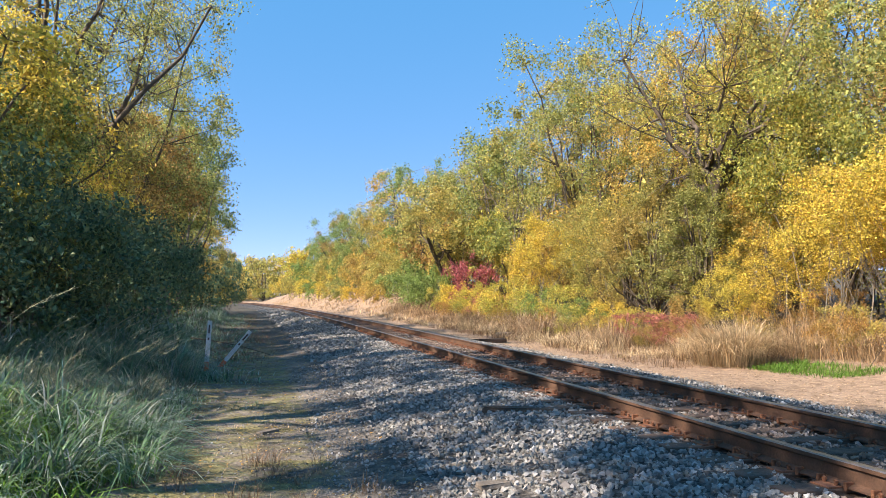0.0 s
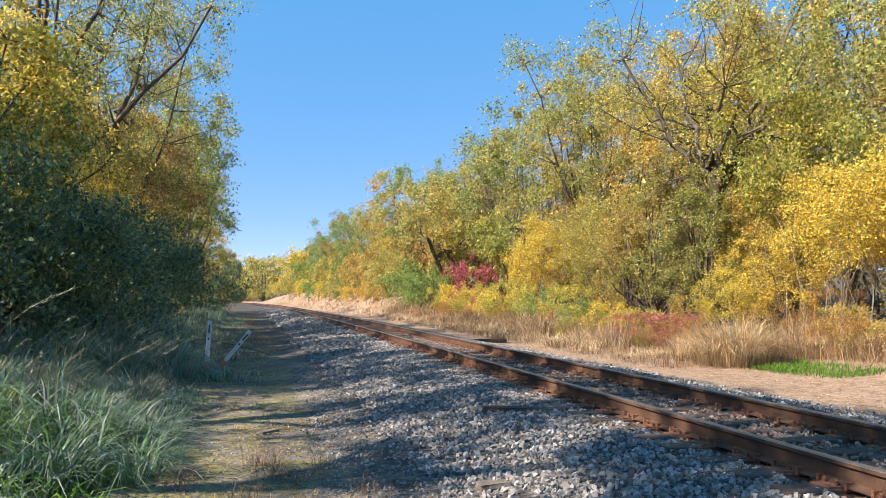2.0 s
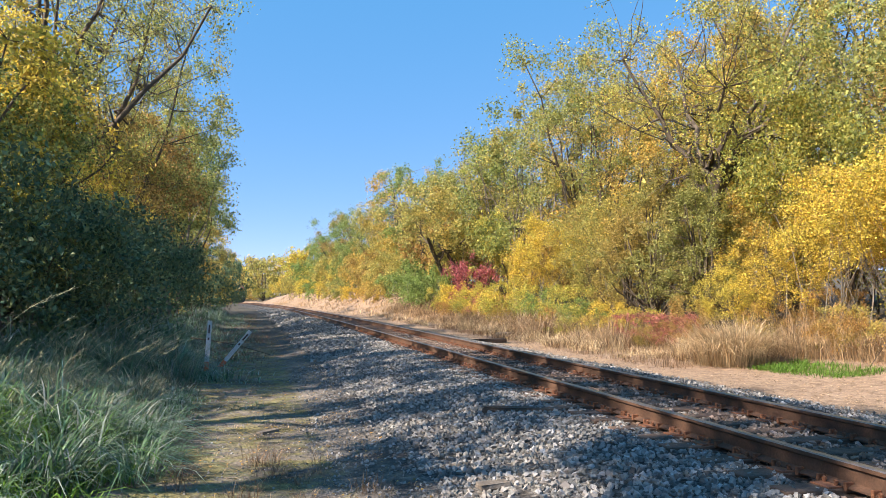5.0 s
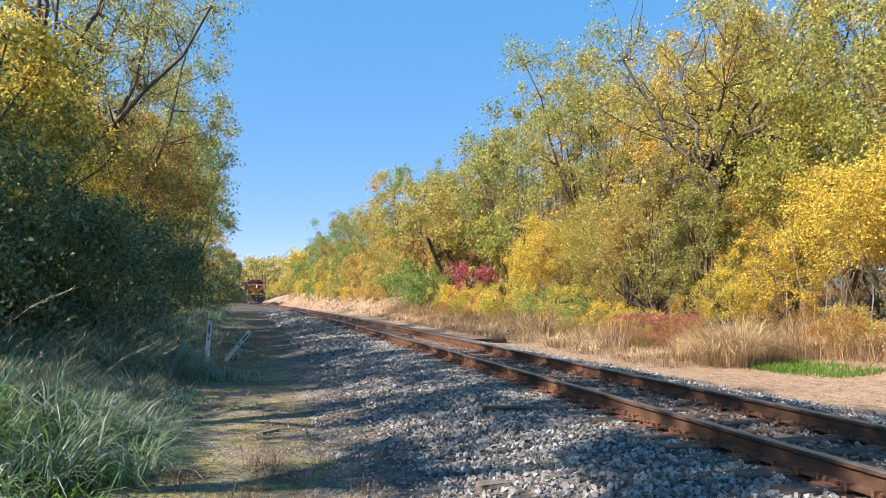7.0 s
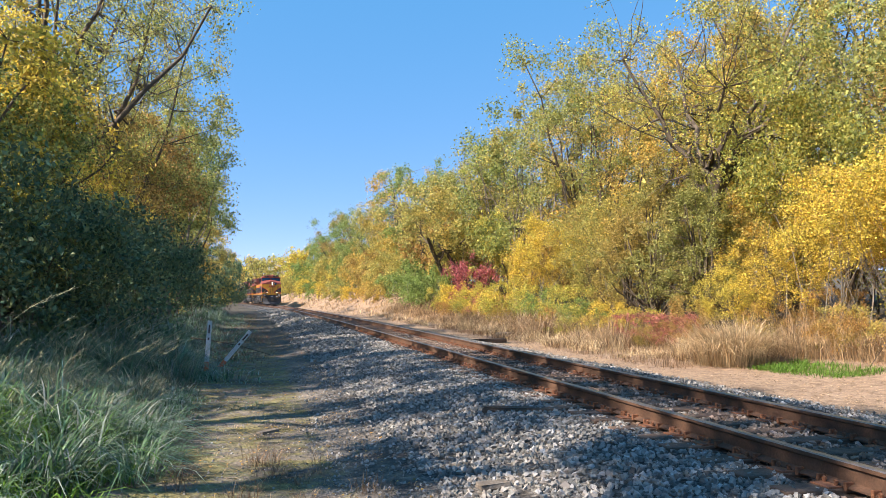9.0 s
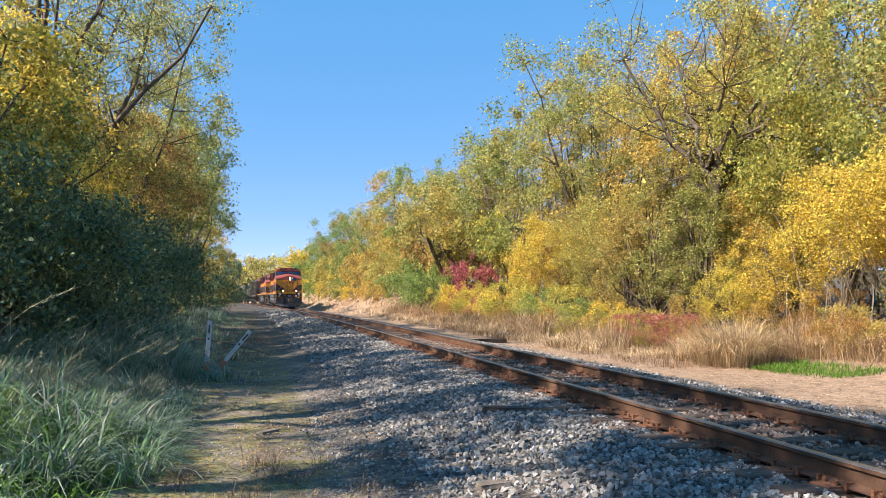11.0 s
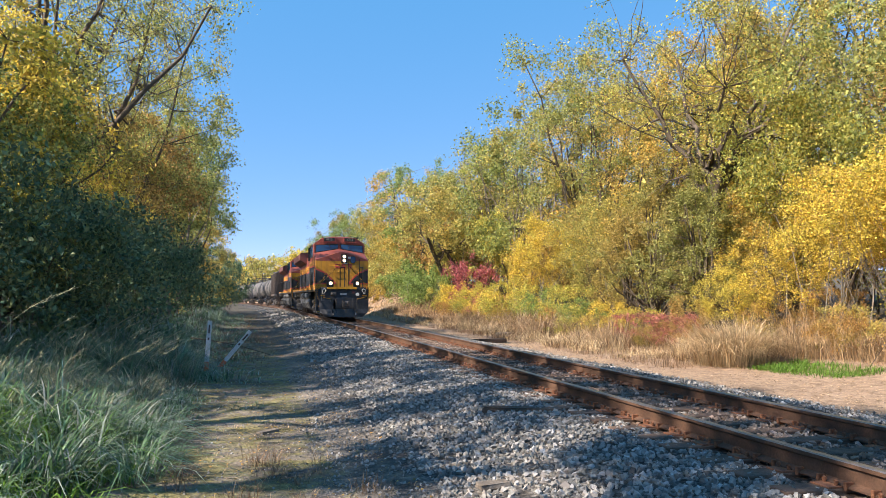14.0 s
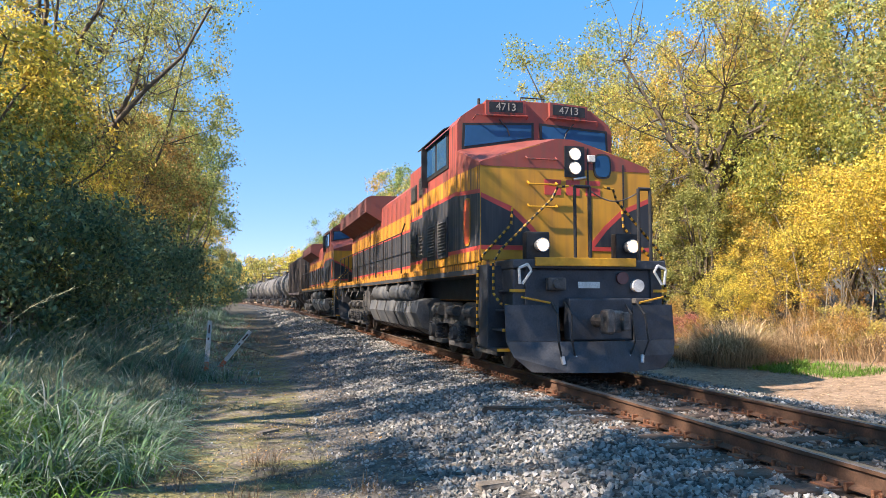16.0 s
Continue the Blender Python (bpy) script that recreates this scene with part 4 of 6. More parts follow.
def stone_shapes():
    """Angular broken rock: uneven blocks of twelve facets."""
    out = []
    for k in range(8):
        rng = random.Random(50 + k)
        v = np.array([(x, y, z) for z in (-0.5, 0.5) for y in (-0.5, 0.5) for x in (-0.5, 0.5)])
        v = v * np.array([1.25, 0.95, 0.7]) + np.array([[rng.uniform(-0.24, 0.24) for _ in range(3)] for _ in range(8)])
        quads = [(0, 2, 3, 1), (4, 5, 7, 6), (0, 1, 5, 4), (2, 6, 7, 3), (0, 4, 6, 2), (1, 3, 7, 5)]
        tris = [t for q in quads for t in ((q[0], q[1], q[2]), (q[0], q[2], q[3]))]
        out.append((v, np.array(tris)))
    return out


def scatter_stones(rng, shapes, s, o, size, sink=0.15):
    V, F, base = [], [], 0
    x, y, _ = on_track(s, o)
    z = ground_z(x, y)
    kind = rng.integers(len(shapes), size=len(s))
    for k, (sv, sf) in enumerate(shapes):
        idx = np.nonzero(kind == k)[0]
        n = len(idx)
        q = rng.normal(size=(n, 4))
        q /= np.linalg.norm(q, axis=1, keepdims=True)
        w, a, b, c = q.T
        M = np.stack([1 - 2 * (b * b + c * c), 2 * (a * b - c * w), 2 * (a * c + b * w), 2 * (a * b + c * w), 1 - 2 * (a * a + c * c), 2 * (b * c - a * w), 2 * (a * c - b * w), 2 * (b * c + a * w), 1 - 2 * (a * a + b * b)], 1).reshape(n, 3, 3)
        v = np.einsum("nij,vj->nvi", M, sv) * size[idx][:, None, None]
        v += np.stack([x[idx], y[idx], z[idx] + size[idx] * sink], 1)[:, None]
        V.append(v.reshape(-1, 3))
        F.append((sf[None] + (base + np.arange(n) * len(sv))[:, None, None]).reshape(-1, 3))
        base += n * len(sv)
    return np.concatenate(V), np.concatenate(F)


def build_ballast():
    rng = np.random.default_rng(77)
    shapes = stone_shapes()
    def band(n, s0, s1, o0, o1, a, b, near=1.3):
        s = s0 + (s1 - s0) * rng.uniform(0, 1, n) ** near
        o = rng.uniform(o0, o1, n)
        return s, o + np.where(o < -2.9, 0.3 * rough(2.2 * s, 3.0 + 0 * s), 0.0), rng.uniform(a, b, n)
    sets = [band(19000, 0.5, 20, -3.55, -0.95, 0.016, 0.046), band(7000, 16, 48, -3.6, -0.95, 0.035, 0.065, 1.15), band(2400, 42, 95, -3.6, -0.95, 0.08, 0.13, 1.2), band(5500, 2, 26, 0.95, 3.4, 0.018, 0.046), band(2600, 2, 18, -4.4, -3.4, 0.008, 0.032), band(1300, 3, 15, -6.3, -4.3, 0.006, 0.02)]
    s, o, z = (np.concatenate(c) for c in zip(*sets))
    V, F = scatter_stones(rng, shapes, s, o, z)
    ob = new("ballast", np_mesh("ballast", V, F, STONE))
    tagged(ob, "loose grey crushed-stone ballast beside the rails", "ballast", kind="stuff")
    s, o, z = (np.concatenate(c) for c in zip(band(4500, 1, 28, -0.62, 0.62, 0.02, 0.05), band(3500, 1, 24, -1.3, 1.3, 0.012, 0.034)))
    V, F = scatter_stones(rng, shapes, s, o, z, 0.35)
    ob = new("ballast", np_mesh("ballast", V, F, STONE_RUST))
    tagged(ob, "rust-stained ballast lying between the rails", "ballast", kind="stuff")
    # the stones that lie nearest, one by one
    meshes = [np_mesh("ballast_stone", v, f, STONE) for v, f in shapes]
    for k in range(300):
        x, y, _ = on_track(rng.uniform(2.2, 7.5), rng.uniform(-3.4, -1.0))
        ob = new("ballast_stone", meshes[k % len(meshes)])
        ob.parent = TRACK
        d = rng.uniform(0.03, 0.052)
        ob.matrix_basis = Matrix.LocRotScale((x, y, float(ground_z(x, y)) + d * 0.3), Euler(rng.uniform(0, 6.28, 3)), (d, d, d))


build_ballast()


# ---------------------------------------------------------------- stakes and scraps
WHITE_PAINT = surface("weathered_white_paint", (0.68, 0.66, 0.66), (0.84, 0.82, 0.82), 6, 50, 0.6, bump=0.2, dirt=(0.30, 0.27, 0.24), dirt_amount=0.3)
ORANGE_PAINT = surface("orange_marking_paint", (0.72, 0.17, 0.08), (0.84, 0.26, 0.13), 8, 50, 0.6, bump=0.2)
OLD_WOOD = surface("grey_old_wood", (0.10, 0.085, 0.07), (0.22, 0.19, 0.16), 7, 60, 0.9, bump=0.6)


def stake(x, y, height, yaw, lean_x, label):
    root = tagged(new("marker_stake"), label, "marker stake", "stakes beside the path")
    z = float(ground_z(x, y)) - 0.08
    root.matrix_basis = pose(x, y, z, 0, lean_x, 0) @ pose(0, 0, 0, 0, 0, yaw)
    w = 0.052
    part("base", one_box(-w, w, -0.014, 0.014, 0.0, 0.30, 0.003), ORANGE_PAINT, root, "orange painted foot")
    part("shaft", one_box(-w, w, -0.013, 0.013, 0.30, height, 0.003), WHITE_PAINT, root, "white flat shaft")
    for k, (z0, z1) in enumerate(((height - 0.30, height - 0.10), (height - 0.46, height - 0.40))):
        part("marking", one_box(-w * 0.35, w * 0.35, -0.018, -0.012, z0, z1), DARK_MARK, root, "dark unreadable marking")


DARK_MARK = surface("dark_marking", (0.10, 0.06, 0.06), (0.16, 0.10, 0.09), 9, 60, 0.7, bump=0)
stake(-5.62, 17.6, 1.27, 8, 3.5, "upright white flat stake with an orange foot")
stake(-5.68, 18.7, 1.27, 15, 40, "leaning white flat stake with an orange foot")


def scrap(name, s, o, size, yaw, mat, label, category, lift=0.0, seed=0):
    x, y, th = on_track(s, o)
    rng = random.Random(seed)
    bm = box(bmesh.new(), -size[0] / 2, size[0] / 2, -size[1] / 2, size[1] / 2, 0, size[2], min(size) * 0.2)
    for v in bm.verts:
        v.co += Vector((rng.uniform(-1, 1), rng.uniform(-1, 1), rng.uniform(-1, 1))) * min(size) * 0.12
    ob = part(name, bm, mat, None)
    ob.matrix_basis = pose(float(x), float(y), float(ground_z(x, y)) + lift - 0.01, 0, 0, yaw)
    tagged(ob, label, category)


scrap("wood_scrap", 5.2, -3.1, (0.28, 0.12, 0.05), 20, OLD_WOOD, "splintered piece of old tie on the ballast", "wood scrap", 0.02, 1)
scrap("wood_scrap", 8.9, -4.9, (0.30, 0.10, 0.04), 60, OLD_WOOD, "grey broken board lying on the path", "wood scrap", 0.0, 2)
scrap("old_tie", 8.2, -1.75, (1.0, 0.2, 0.1), -8, TIE_WOOD, "dark rotten tie end lying in the ballast", "old tie", -0.05, 3)
scrap("old_tie", 25.0, 3.1, (1.6, 0.22, 0.14), 25, TIE_WOOD, "discarded dark tie on the verge", "old tie", 0.0, 4)
scrap("rock", 28.5, 5.0, (0.6, 0.4, 0.2), 10, OLD_WOOD, "pale weathered block on the dry verge", "rock", 0.0, 5)


def build_branch():
    rng = np.random.default_rng(12)
    x, y, th = on_track(21.0, -6.2)
    p = np.array([float(x), float(y), float(ground_z(x, y))])
    paths = []
    for a, b, r in (((-1.0, 1.0, 0.55), (1.5, 0.4, 0.10), 0.022), ((-0.7, 1.2, 0.30), (0.8, -0.2, 0.02), 0.018), ((0.0, 0.8, 0.40), (0.9, 1.1, 0.5), 0.01)):
        paths.append((curve_between(rng, p + np.array(a), p + np.array(b), 8, 0.08), np.linspace(r, r * 0.4, 8)))
    V, F = tubes(paths, 6)
    tagged(new("fallen_branch", np_mesh("fallen_branch", V, F, BARK, True)), "bare dead branch hanging out of the hedge over the path", "branch")


build_branch()

# ---------------------------------------------------------------- train
# vertical streaks on the sides: grime, plus tree dapple put into the colour
BLACK = paint("loco_black", (0.022, 0.026, 0.036), (0.14, 0.12, 0.11), 0.6, 0.45, (9.0, 9.0, 0.32))
REDP = paint("loco_red", (0.33, 0.065, 0.05), (0.085, 0.045, 0.04), 1.1, 0.45, (9.0, 9.0, 0.32))
STRIPE = paint("loco_stripe_red", (0.52, 0.06, 0.05), (0.20, 0.06, 0.05), 0.2, 0.4)
HERALD = paint("herald_red", (0.60, 0.09, 0.03), (0.50, 0.16, 0.04), 0.3, 0.45)
RADIATOR = paint("loco_dull_red", (0.15, 0.05, 0.045), (0.10, 0.05, 0.045), 0.5, 0.55)
YELP = paint("loco_yellow", (0.57, 0.25, 0.020), (0.11, 0.05, 0.03), 1.1, 0.45, (9.0, 9.0, 0.32))
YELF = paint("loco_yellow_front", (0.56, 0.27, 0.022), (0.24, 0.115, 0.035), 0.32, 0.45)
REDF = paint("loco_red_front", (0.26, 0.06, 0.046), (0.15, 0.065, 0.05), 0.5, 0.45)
BLACKF = paint("loco_black_front", (0.022, 0.025, 0.033), (0.085, 0.078, 0.07), 0.45, 0.45)
FRAME_BLACK = surface("underframe_black", (0.030, 0.034, 0.044), (0.058, 0.064, 0.078), 3, 40, 0.55, 0.0, 0.2, (0.07, 0.062, 0.055), 0.3)
GREASY = surface("dusty_running_gear", (0.035, 0.037, 0.042), (0.09, 0.09, 0.092), 4, 40, 0.75, 0.1, 0.3, (0.17, 0.15, 0.13), 0.4)
TANK_GREY = surface("dusty_fuel_tank", (0.045, 0.052, 0.066), (0.11, 0.12, 0.135), 2, 30, 0.6, 0.0, 0.15, (0.18, 0.17, 0.155), 0.35)
COUPLER = surface("worn_coupler_steel", (0.10, 0.085, 0.075), (0.24, 0.20, 0.175), 8, 60, 0.6, 0.5, 0.3)
STEEL = surface("bright_steel", (0.45, 0.45, 0.46), (0.6, 0.6, 0.6), 8, 60, 0.35, 0.8, 0.1)
YELLOW_TRIM = surface("safety_yellow", (0.56, 0.27, 0.015), (0.68, 0.35, 0.02), 5, 12, 0.5, bump=0.05, dirt=(0.2, 0.12, 0.05), dirt_amount=0.3)
DARK_TRIM = surface("black_trim", (0.015, 0.015, 0.016), (0.03, 0.03, 0.032), 8, 60, 0.5, bump=0.1)
PALE = surface("pale_plate", (0.55, 0.55, 0.53), (0.7, 0.7, 0.68), 8, 60, 0.5, bump=0.05)
HOPPER = paint("hopper_brown", (0.085, 0.068, 0.064), (0.20, 0.17, 0.15), 0.4, 0.65)
TANK_PAINT = paint("tank_black", (0.03, 0.032, 0.037), (0.34, 0.325, 0.305), 0.6, 0.6, (1.0, 0.10, 0.10))
TANK_PALE = paint("tank_grey", (0.10, 0.10, 0.105), (0.30, 0.29, 0.275), 0.65, 0.6, (1.0, 0.10, 0.10))
BAND = surface("tank_band", (0.20, 0.18, 0.16), (0.30, 0.28, 0.25), 4, 40, 0.6, bump=0.1)
NUMERAL = surface("faded_numeral_white", (0.24, 0.24, 0.22), (0.34, 0.33, 0.31), 8, 60, 0.6, bump=0.05)
LAMP_ON = glow("headlight_lit", (1.0, 0.74, 0.40), 2.2)
LAMP_WARM = glow("ditch_light_lit", (1.0, 0.66, 0.30), 2.2)
LENS_RED = surface("red_lens", (0.12, 0.04, 0.04), (0.16, 0.06, 0.06), 9, 60, 0.2, bump=0)


def glass_material():
    m, t, p = nodes_of("cab_glass")
    # blue of the reflected sky is put into the base colour
    t.links.new(ramp_node(t, [(0.3, (0.015, 0.06, 0.14)), (0.7, (0.025, 0.09, 0.21))], noise_node(t, 1.5, 3)), p.inputs["Base Color"])
    p.inputs["Roughness"].default_value = 0.06
    p.inputs["Specular IOR Level"].default_value = 0.3
    return m


GLASS = glass_material()
MID = 10.2                          # the nose stands that far before the middle of the locomotive
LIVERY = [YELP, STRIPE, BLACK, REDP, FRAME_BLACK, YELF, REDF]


def X(u):
    return u + MID


def side_ring(u, hw, levels, roof):
    """Cross-section at u: up one side, over the roof, down the other side."""
    left = [(X(u), -hw, z) for z in levels]
    return left + [(X(u), y, z) for y, z in roof] + [(X(u), hw, z) for z in reversed(levels)]


BANDS = [0, 1, 2, 1, 0, 3]          # yellow sill, stripe, black, stripe, yellow, red


def band_mats(n_roof):
    return BANDS + [3] * (n_roof + 1) + BANDS[::-1] + [4]


def front_panel(bm, pts, u, thick, mat=0):
    """A plate on a face that looks forward; points as (picture-left, height)."""
    return plate(bm, [(X(u), -v, w) for v, w in pts], (1, 0, 0), thick, mat)


def text_part(words, size, m, material, parent, label=""):
    cu = bpy.data.curves.new("lettering", "FONT")
    cu.body, cu.size, cu.extrude, cu.align_x, cu.align_y = words, size, 0.004, "CENTER", "CENTER"
    tmp = bpy.data.objects.new("lettering", cu)
    scene.collection.objects.link(tmp)
    bpy.context.view_layer.update()
    me = bpy.data.meshes.new_from_object(tmp.evaluated_get(bpy.context.evaluated_depsgraph_get()))
    bpy.data.objects.remove(tmp)
    me.materials.clear()
    me.materials.append(material)
    ob = new("numerals", me)
    ob.parent, ob.matrix_basis = parent, m
    if label:
        ob["label"] = label
    return ob


def lamp(parent, u, v, w, r, lit, name, label, housing=True):
    bm = bmesh.new()
    rod(bm, (X(u) - 0.14, -v, w), (X(u), -v, w), r * 1.02, 20, r * 1.22)
    ob = part(name, bm, DARK_TRIM if housing else STEEL, parent, label)
    bm = bmesh.new()
    bmesh.ops.create_uvsphere(bm, u_segments=20, v_segments=10, radius=r)
    for q in bm.verts:
        q.co = Vector((X(u) + 0.002 + q.co.x * 0.3, -v + q.co.y, w + q.co.z))
    part("lens", bm, lit, ob, smooth=True)
    bm = bmesh.new()
    ring = [(math.cos(a) * r * 1.12, math.sin(a) * r * 1.12) for a in np.linspace(0, 2 * math.pi, 21)]
    bent_rod(bm, [(X(u) + 0.004, -v + a, w + b) for a, b in ring], r * 0.12, 6)
    part("rim", bm, STEEL, ob)
    return ob


def wheelset(parent, u, r=0.52):
    bm = bmesh.new()
    for y in (-0.753, 0.753):
        rod(bm, (0, y - 0.065, 0), (0, y + 0.065, 0), r, 28)
        rod(bm, (0, y - math.copysign(0.08, y) , 0), (0, y - math.copysign(0.05, y), 0), r + 0.028, 28)
        for k in range(5):
            a = k * 2 * math.pi / 5
            rod(bm, (math.cos(a) * r * 0.6, y + math.copysign(0.06, y), math.sin(a) * r * 0.6), (math.cos(a) * r * 0.6, y + math.copysign(0.075, y), math.sin(a) * r * 0.6), r * 0.14, 8)
    rod(bm, (0, -1.0, 0), (0, 1.0, 0), 0.1, 12)
    ob = part("wheelset", bm, COUPLER, parent, "steel wheels on one axle")
    ob.location = (u, 0, r)
    return ob


def loco_truck(root, axles):
    """Side frames with axle boxes and springs."""
    a0, a1 = X(axles[0]), X(axles[-1])
    for sy in (-1, 1):
        y0, y1 = sorted((sy * 0.98, sy * 1.2))
        bm = bmesh.new()
        pts = [(a0 + 0.75, 0.62), (a0 + 0.7, 0.98), (a0 + 0.2, 1.1), ((a0 + a1) / 2 + 0.6, 1.12), ((a0 + a1) / 2, 1.0), ((a0 + a1) / 2 - 0.6, 1.12), (a1 - 0.2, 1.1), (a1 - 0.7, 0.98), (a1 - 0.75, 0.62), (a1 + 0.3, 0.68), (a0 - 0.3, 0.68)]
        loft(bm, [[(x, y, z) for x, z in pts] for y in (y0, y1)])
        fr = part("truck_frame", bm, GREASY, root, "dusty cast truck side frame")
        for u in axles:
            x = X(u)
            bm = bmesh.new()
            box(bm, x - 0.2, x + 0.2, sy * 1.12 - 0.13, sy * 1.12 + 0.13, 0.34, 0.74, 0.03)
            rod(bm, (x, sy * 1.2, 0.52), (x, sy * 1.34, 0.52), 0.13, 14)
            part("axle_box", bm, GREASY, fr)
            for dx in (-0.36, 0.36):
                bm = bmesh.new()
                turns = [(x + dx + math.cos(k * 0.9) * 0.085, sy * 1.2 + math.sin(k * 0.9) * 0.085, 0.36 + k * 0.011) for k in range(30)]
                bent_rod(bm, turns, 0.018, 5)
                part("coil_spring", bm, FRAME_BLACK, fr)
            bm = one_box(x - 0.62, x + 0.62, sy * 1.16 - 0.07, sy * 1.16 + 0.07, 0.25, 0.34, 0.02)
            part("pedestal_tie", bm, GREASY, fr)
        for k in range(3):
            bm = bmesh.new()
            x = a0 - 0.5 - k * (a0 - a1) / 3
            rod(bm, (x, sy * 1.26, 0.95), (x - 0.55, sy * 1.26, 0.95), 0.1, 14)
            rod(bm, (x - 0.55, sy * 1.26, 0.95), (x - 0.8, sy * 1.24, 0.8), 0.03, 8)
            part("brake_cylinder", bm, GREASY, fr)


def loco(lit=True):
    root = tagged(new("locomotive"), "red, yellow and black diesel locomotive with three bright headlights" if lit else "second diesel locomotive in red, yellow and black, dusty and unlit", "locomotive", "vehicles of the train")
    HW = 1.55
    # nose
    lev0, lev1 = [1.82, 2.0, 2.07, 2.93, 3.0, 3.39, 3.44], [1.82, 2.0, 2.07, 3.06, 3.13, 3.45, 3.9]
    roof0 = [(-1.50, 3.47), (-0.75, 3.72), (-0.18, 3.90), (0.12, 3.90), (0.75, 3.72), (1.50, 3.47)]
    roof1 = [(-1.49, 3.93), (-0.75, 4.06), (-0.18, 4.16), (0.12, 4.16), (0.75, 4.06), (1.49, 3.93)]
    bm = loft(bmesh.new(), [side_ring(0, HW, lev0, roof0), side_ring(-1.42, HW, lev1, roof1)], band_mats(6))
    bmesh.ops.bevel(bm, geom=[e for e in bm.edges if all(v.co.x > X(-0.01) for v in e.verts) and len(e.link_faces) == 2], offset=0.025, segments=2, affect="EDGES")
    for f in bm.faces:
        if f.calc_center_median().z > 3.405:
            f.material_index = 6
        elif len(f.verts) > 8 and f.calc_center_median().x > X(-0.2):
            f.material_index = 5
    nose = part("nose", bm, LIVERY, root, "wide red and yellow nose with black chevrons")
    top = [(HW - 0.01, 3.385), (HW - 0.01, 3.43), (1.49, 3.455), (0.75, 3.705), (0.17, 3.885), (-0.12, 3.885), (-0.75, 3.705), (-1.49, 3.455), (1e-3 - HW, 3.43), (0.01 - HW, 3.385)]
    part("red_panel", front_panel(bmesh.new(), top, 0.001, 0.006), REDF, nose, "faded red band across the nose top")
    curve_o = [(HW - 0.012, 2.94), (1.0, 2.72), (0.66, 2.42), (0.36, 2.075)]
    curve_i = [(HW - 0.012, 2.86), (1.02, 2.63), (0.72, 2.36), (0.48, 2.075)]
    for sg in (1, -1):
        part("black_panel", front_panel(bmesh.new(), [(sg * v, w) for v, w in curve_i + [(HW - 0.012, 2.075)]], 0.002, 0.006), BLACKF, nose, "black painted chevron")
        bm = bmesh.new()
        for i in range(3):
            front_panel(bm, [(sg * v, w) for v, w in (curve_o[i], curve_o[i + 1], curve_i[i + 1], curve_i[i])], 0.002, 0.007)
        front_panel(bm, [(sg * (HW - 0.012), 2.0), (sg * (HW - 0.012), 2.07), (sg * 0.36, 2.07), (sg * 0.36, 2.0)], 0.002, 0.007)
        part("stripe", bm, STRIPE, nose, "red stripe along the chevron")
    # red emblem in three plain shapes
    for v0, v1 in ((0.42, 0.12), (0.03, -0.22), (-0.33, -0.60)):
        bm = bmesh.new()
        front_panel(bm, [(v0, 2.94), (v0, 3.20), (v1, 3.20), (v1, 3.12), (v0 - 0.09, 3.12), (v0 - 0.09, 3.09), (v1, 3.06), (v1, 2.94)], 0.002, 0.008)
        part("emblem", bm, STRIPE, nose, "faded red emblem shape")
    # nose door, its seam, window, latch
    bm = bmesh.new()
    for pts in ([(-0.36, 1.9), (-0.36, 3.76), (-0.385, 3.76), (-0.385, 1.9)], [(-1.02, 1.9), (-1.02, 3.5), (-1.045, 3.5), (-1.045, 1.9)]):
        front_panel(bm, pts, 0.004, 0.012)
    part("door_seam", bm, DARK_TRIM, nose)
    bm = bmesh.new()
    n = 20
    def oval(cx, cz, a, b, p=3.2):
        return [(cx + math.copysign(abs(math.cos(k * 2 * math.pi / n)) ** (2 / p), math.cos(k * 2 * math.pi / n)) * a, cz + math.copysign(abs(math.sin(k * 2 * math.pi / n)) ** (2 / p), math.sin(k * 2 * math.pi / n)) * b) for k in range(n)]
    part("door_window_frame", front_panel(bm, oval(-0.64, 3.46, 0.165, 0.215), 0.004, 0.02), DARK_TRIM, nose)
    part("door_window", front_panel(bmesh.new(), oval(-0.64, 3.46, 0.135, 0.185), 0.008, 0.02), GLASS, nose, "dark oval nose-door window")
    bm = bmesh.new()
    rod(bm, (X(0.04), 0.10, 3.21), (X(0.04), 0.32, 3.25), 0.022, 8)
    part("latch", bm, STEEL, nose, "steel door latch")
    part("class_light", one_box(X(0), X(0.05), 0.36, 0.50, 3.52, 3.64, 0.01), PALE, nose)
    bm = bmesh.new()
    front_panel(bm, [(0.06, 3.25), (0.06, 3.78), (-0.30, 3.78), (-0.30, 3.25)], 0.004, 0.035)
    hb = part("headlight_box", bm, DARK_TRIM, nose)
    if lit:
        lamp(nose, 0.06, -0.12, 3.64, 0.09, LAMP_ON, "headlight", "round sealed-beam headlight, lit")
        lamp(nose, 0.06, -0.12, 3.40, 0.09, LAMP_ON, "headlight", "round sealed-beam headlight, lit")
    # grab irons on the nose
    for v0, v1, w in ((0.75, 0.22, 3.52), (0.72, 0.22, 3.10), (0.72, 0.22, 2.72)):
        bm = bent_rod(bmesh.new(), [(X(0), -v0, w + 0.05), (X(0.09), -v0, w), (X(0.09), -v1, w), (X(0), -v1, w + 0.05)], 0.014)
        part("grab_iron", bm, REDP if w > 3.3 else YELLOW_TRIM, nose)
    # cab
    levc = [1.82, 2.0, 2.07, 3.08, 3.15, 3.46, 4.42]
    roofc = [(-1.48, 4.55), (-1.12, 4.80), (-0.45, 4.90), (0.45, 4.90), (1.12, 4.80), (1.48, 4.55)]
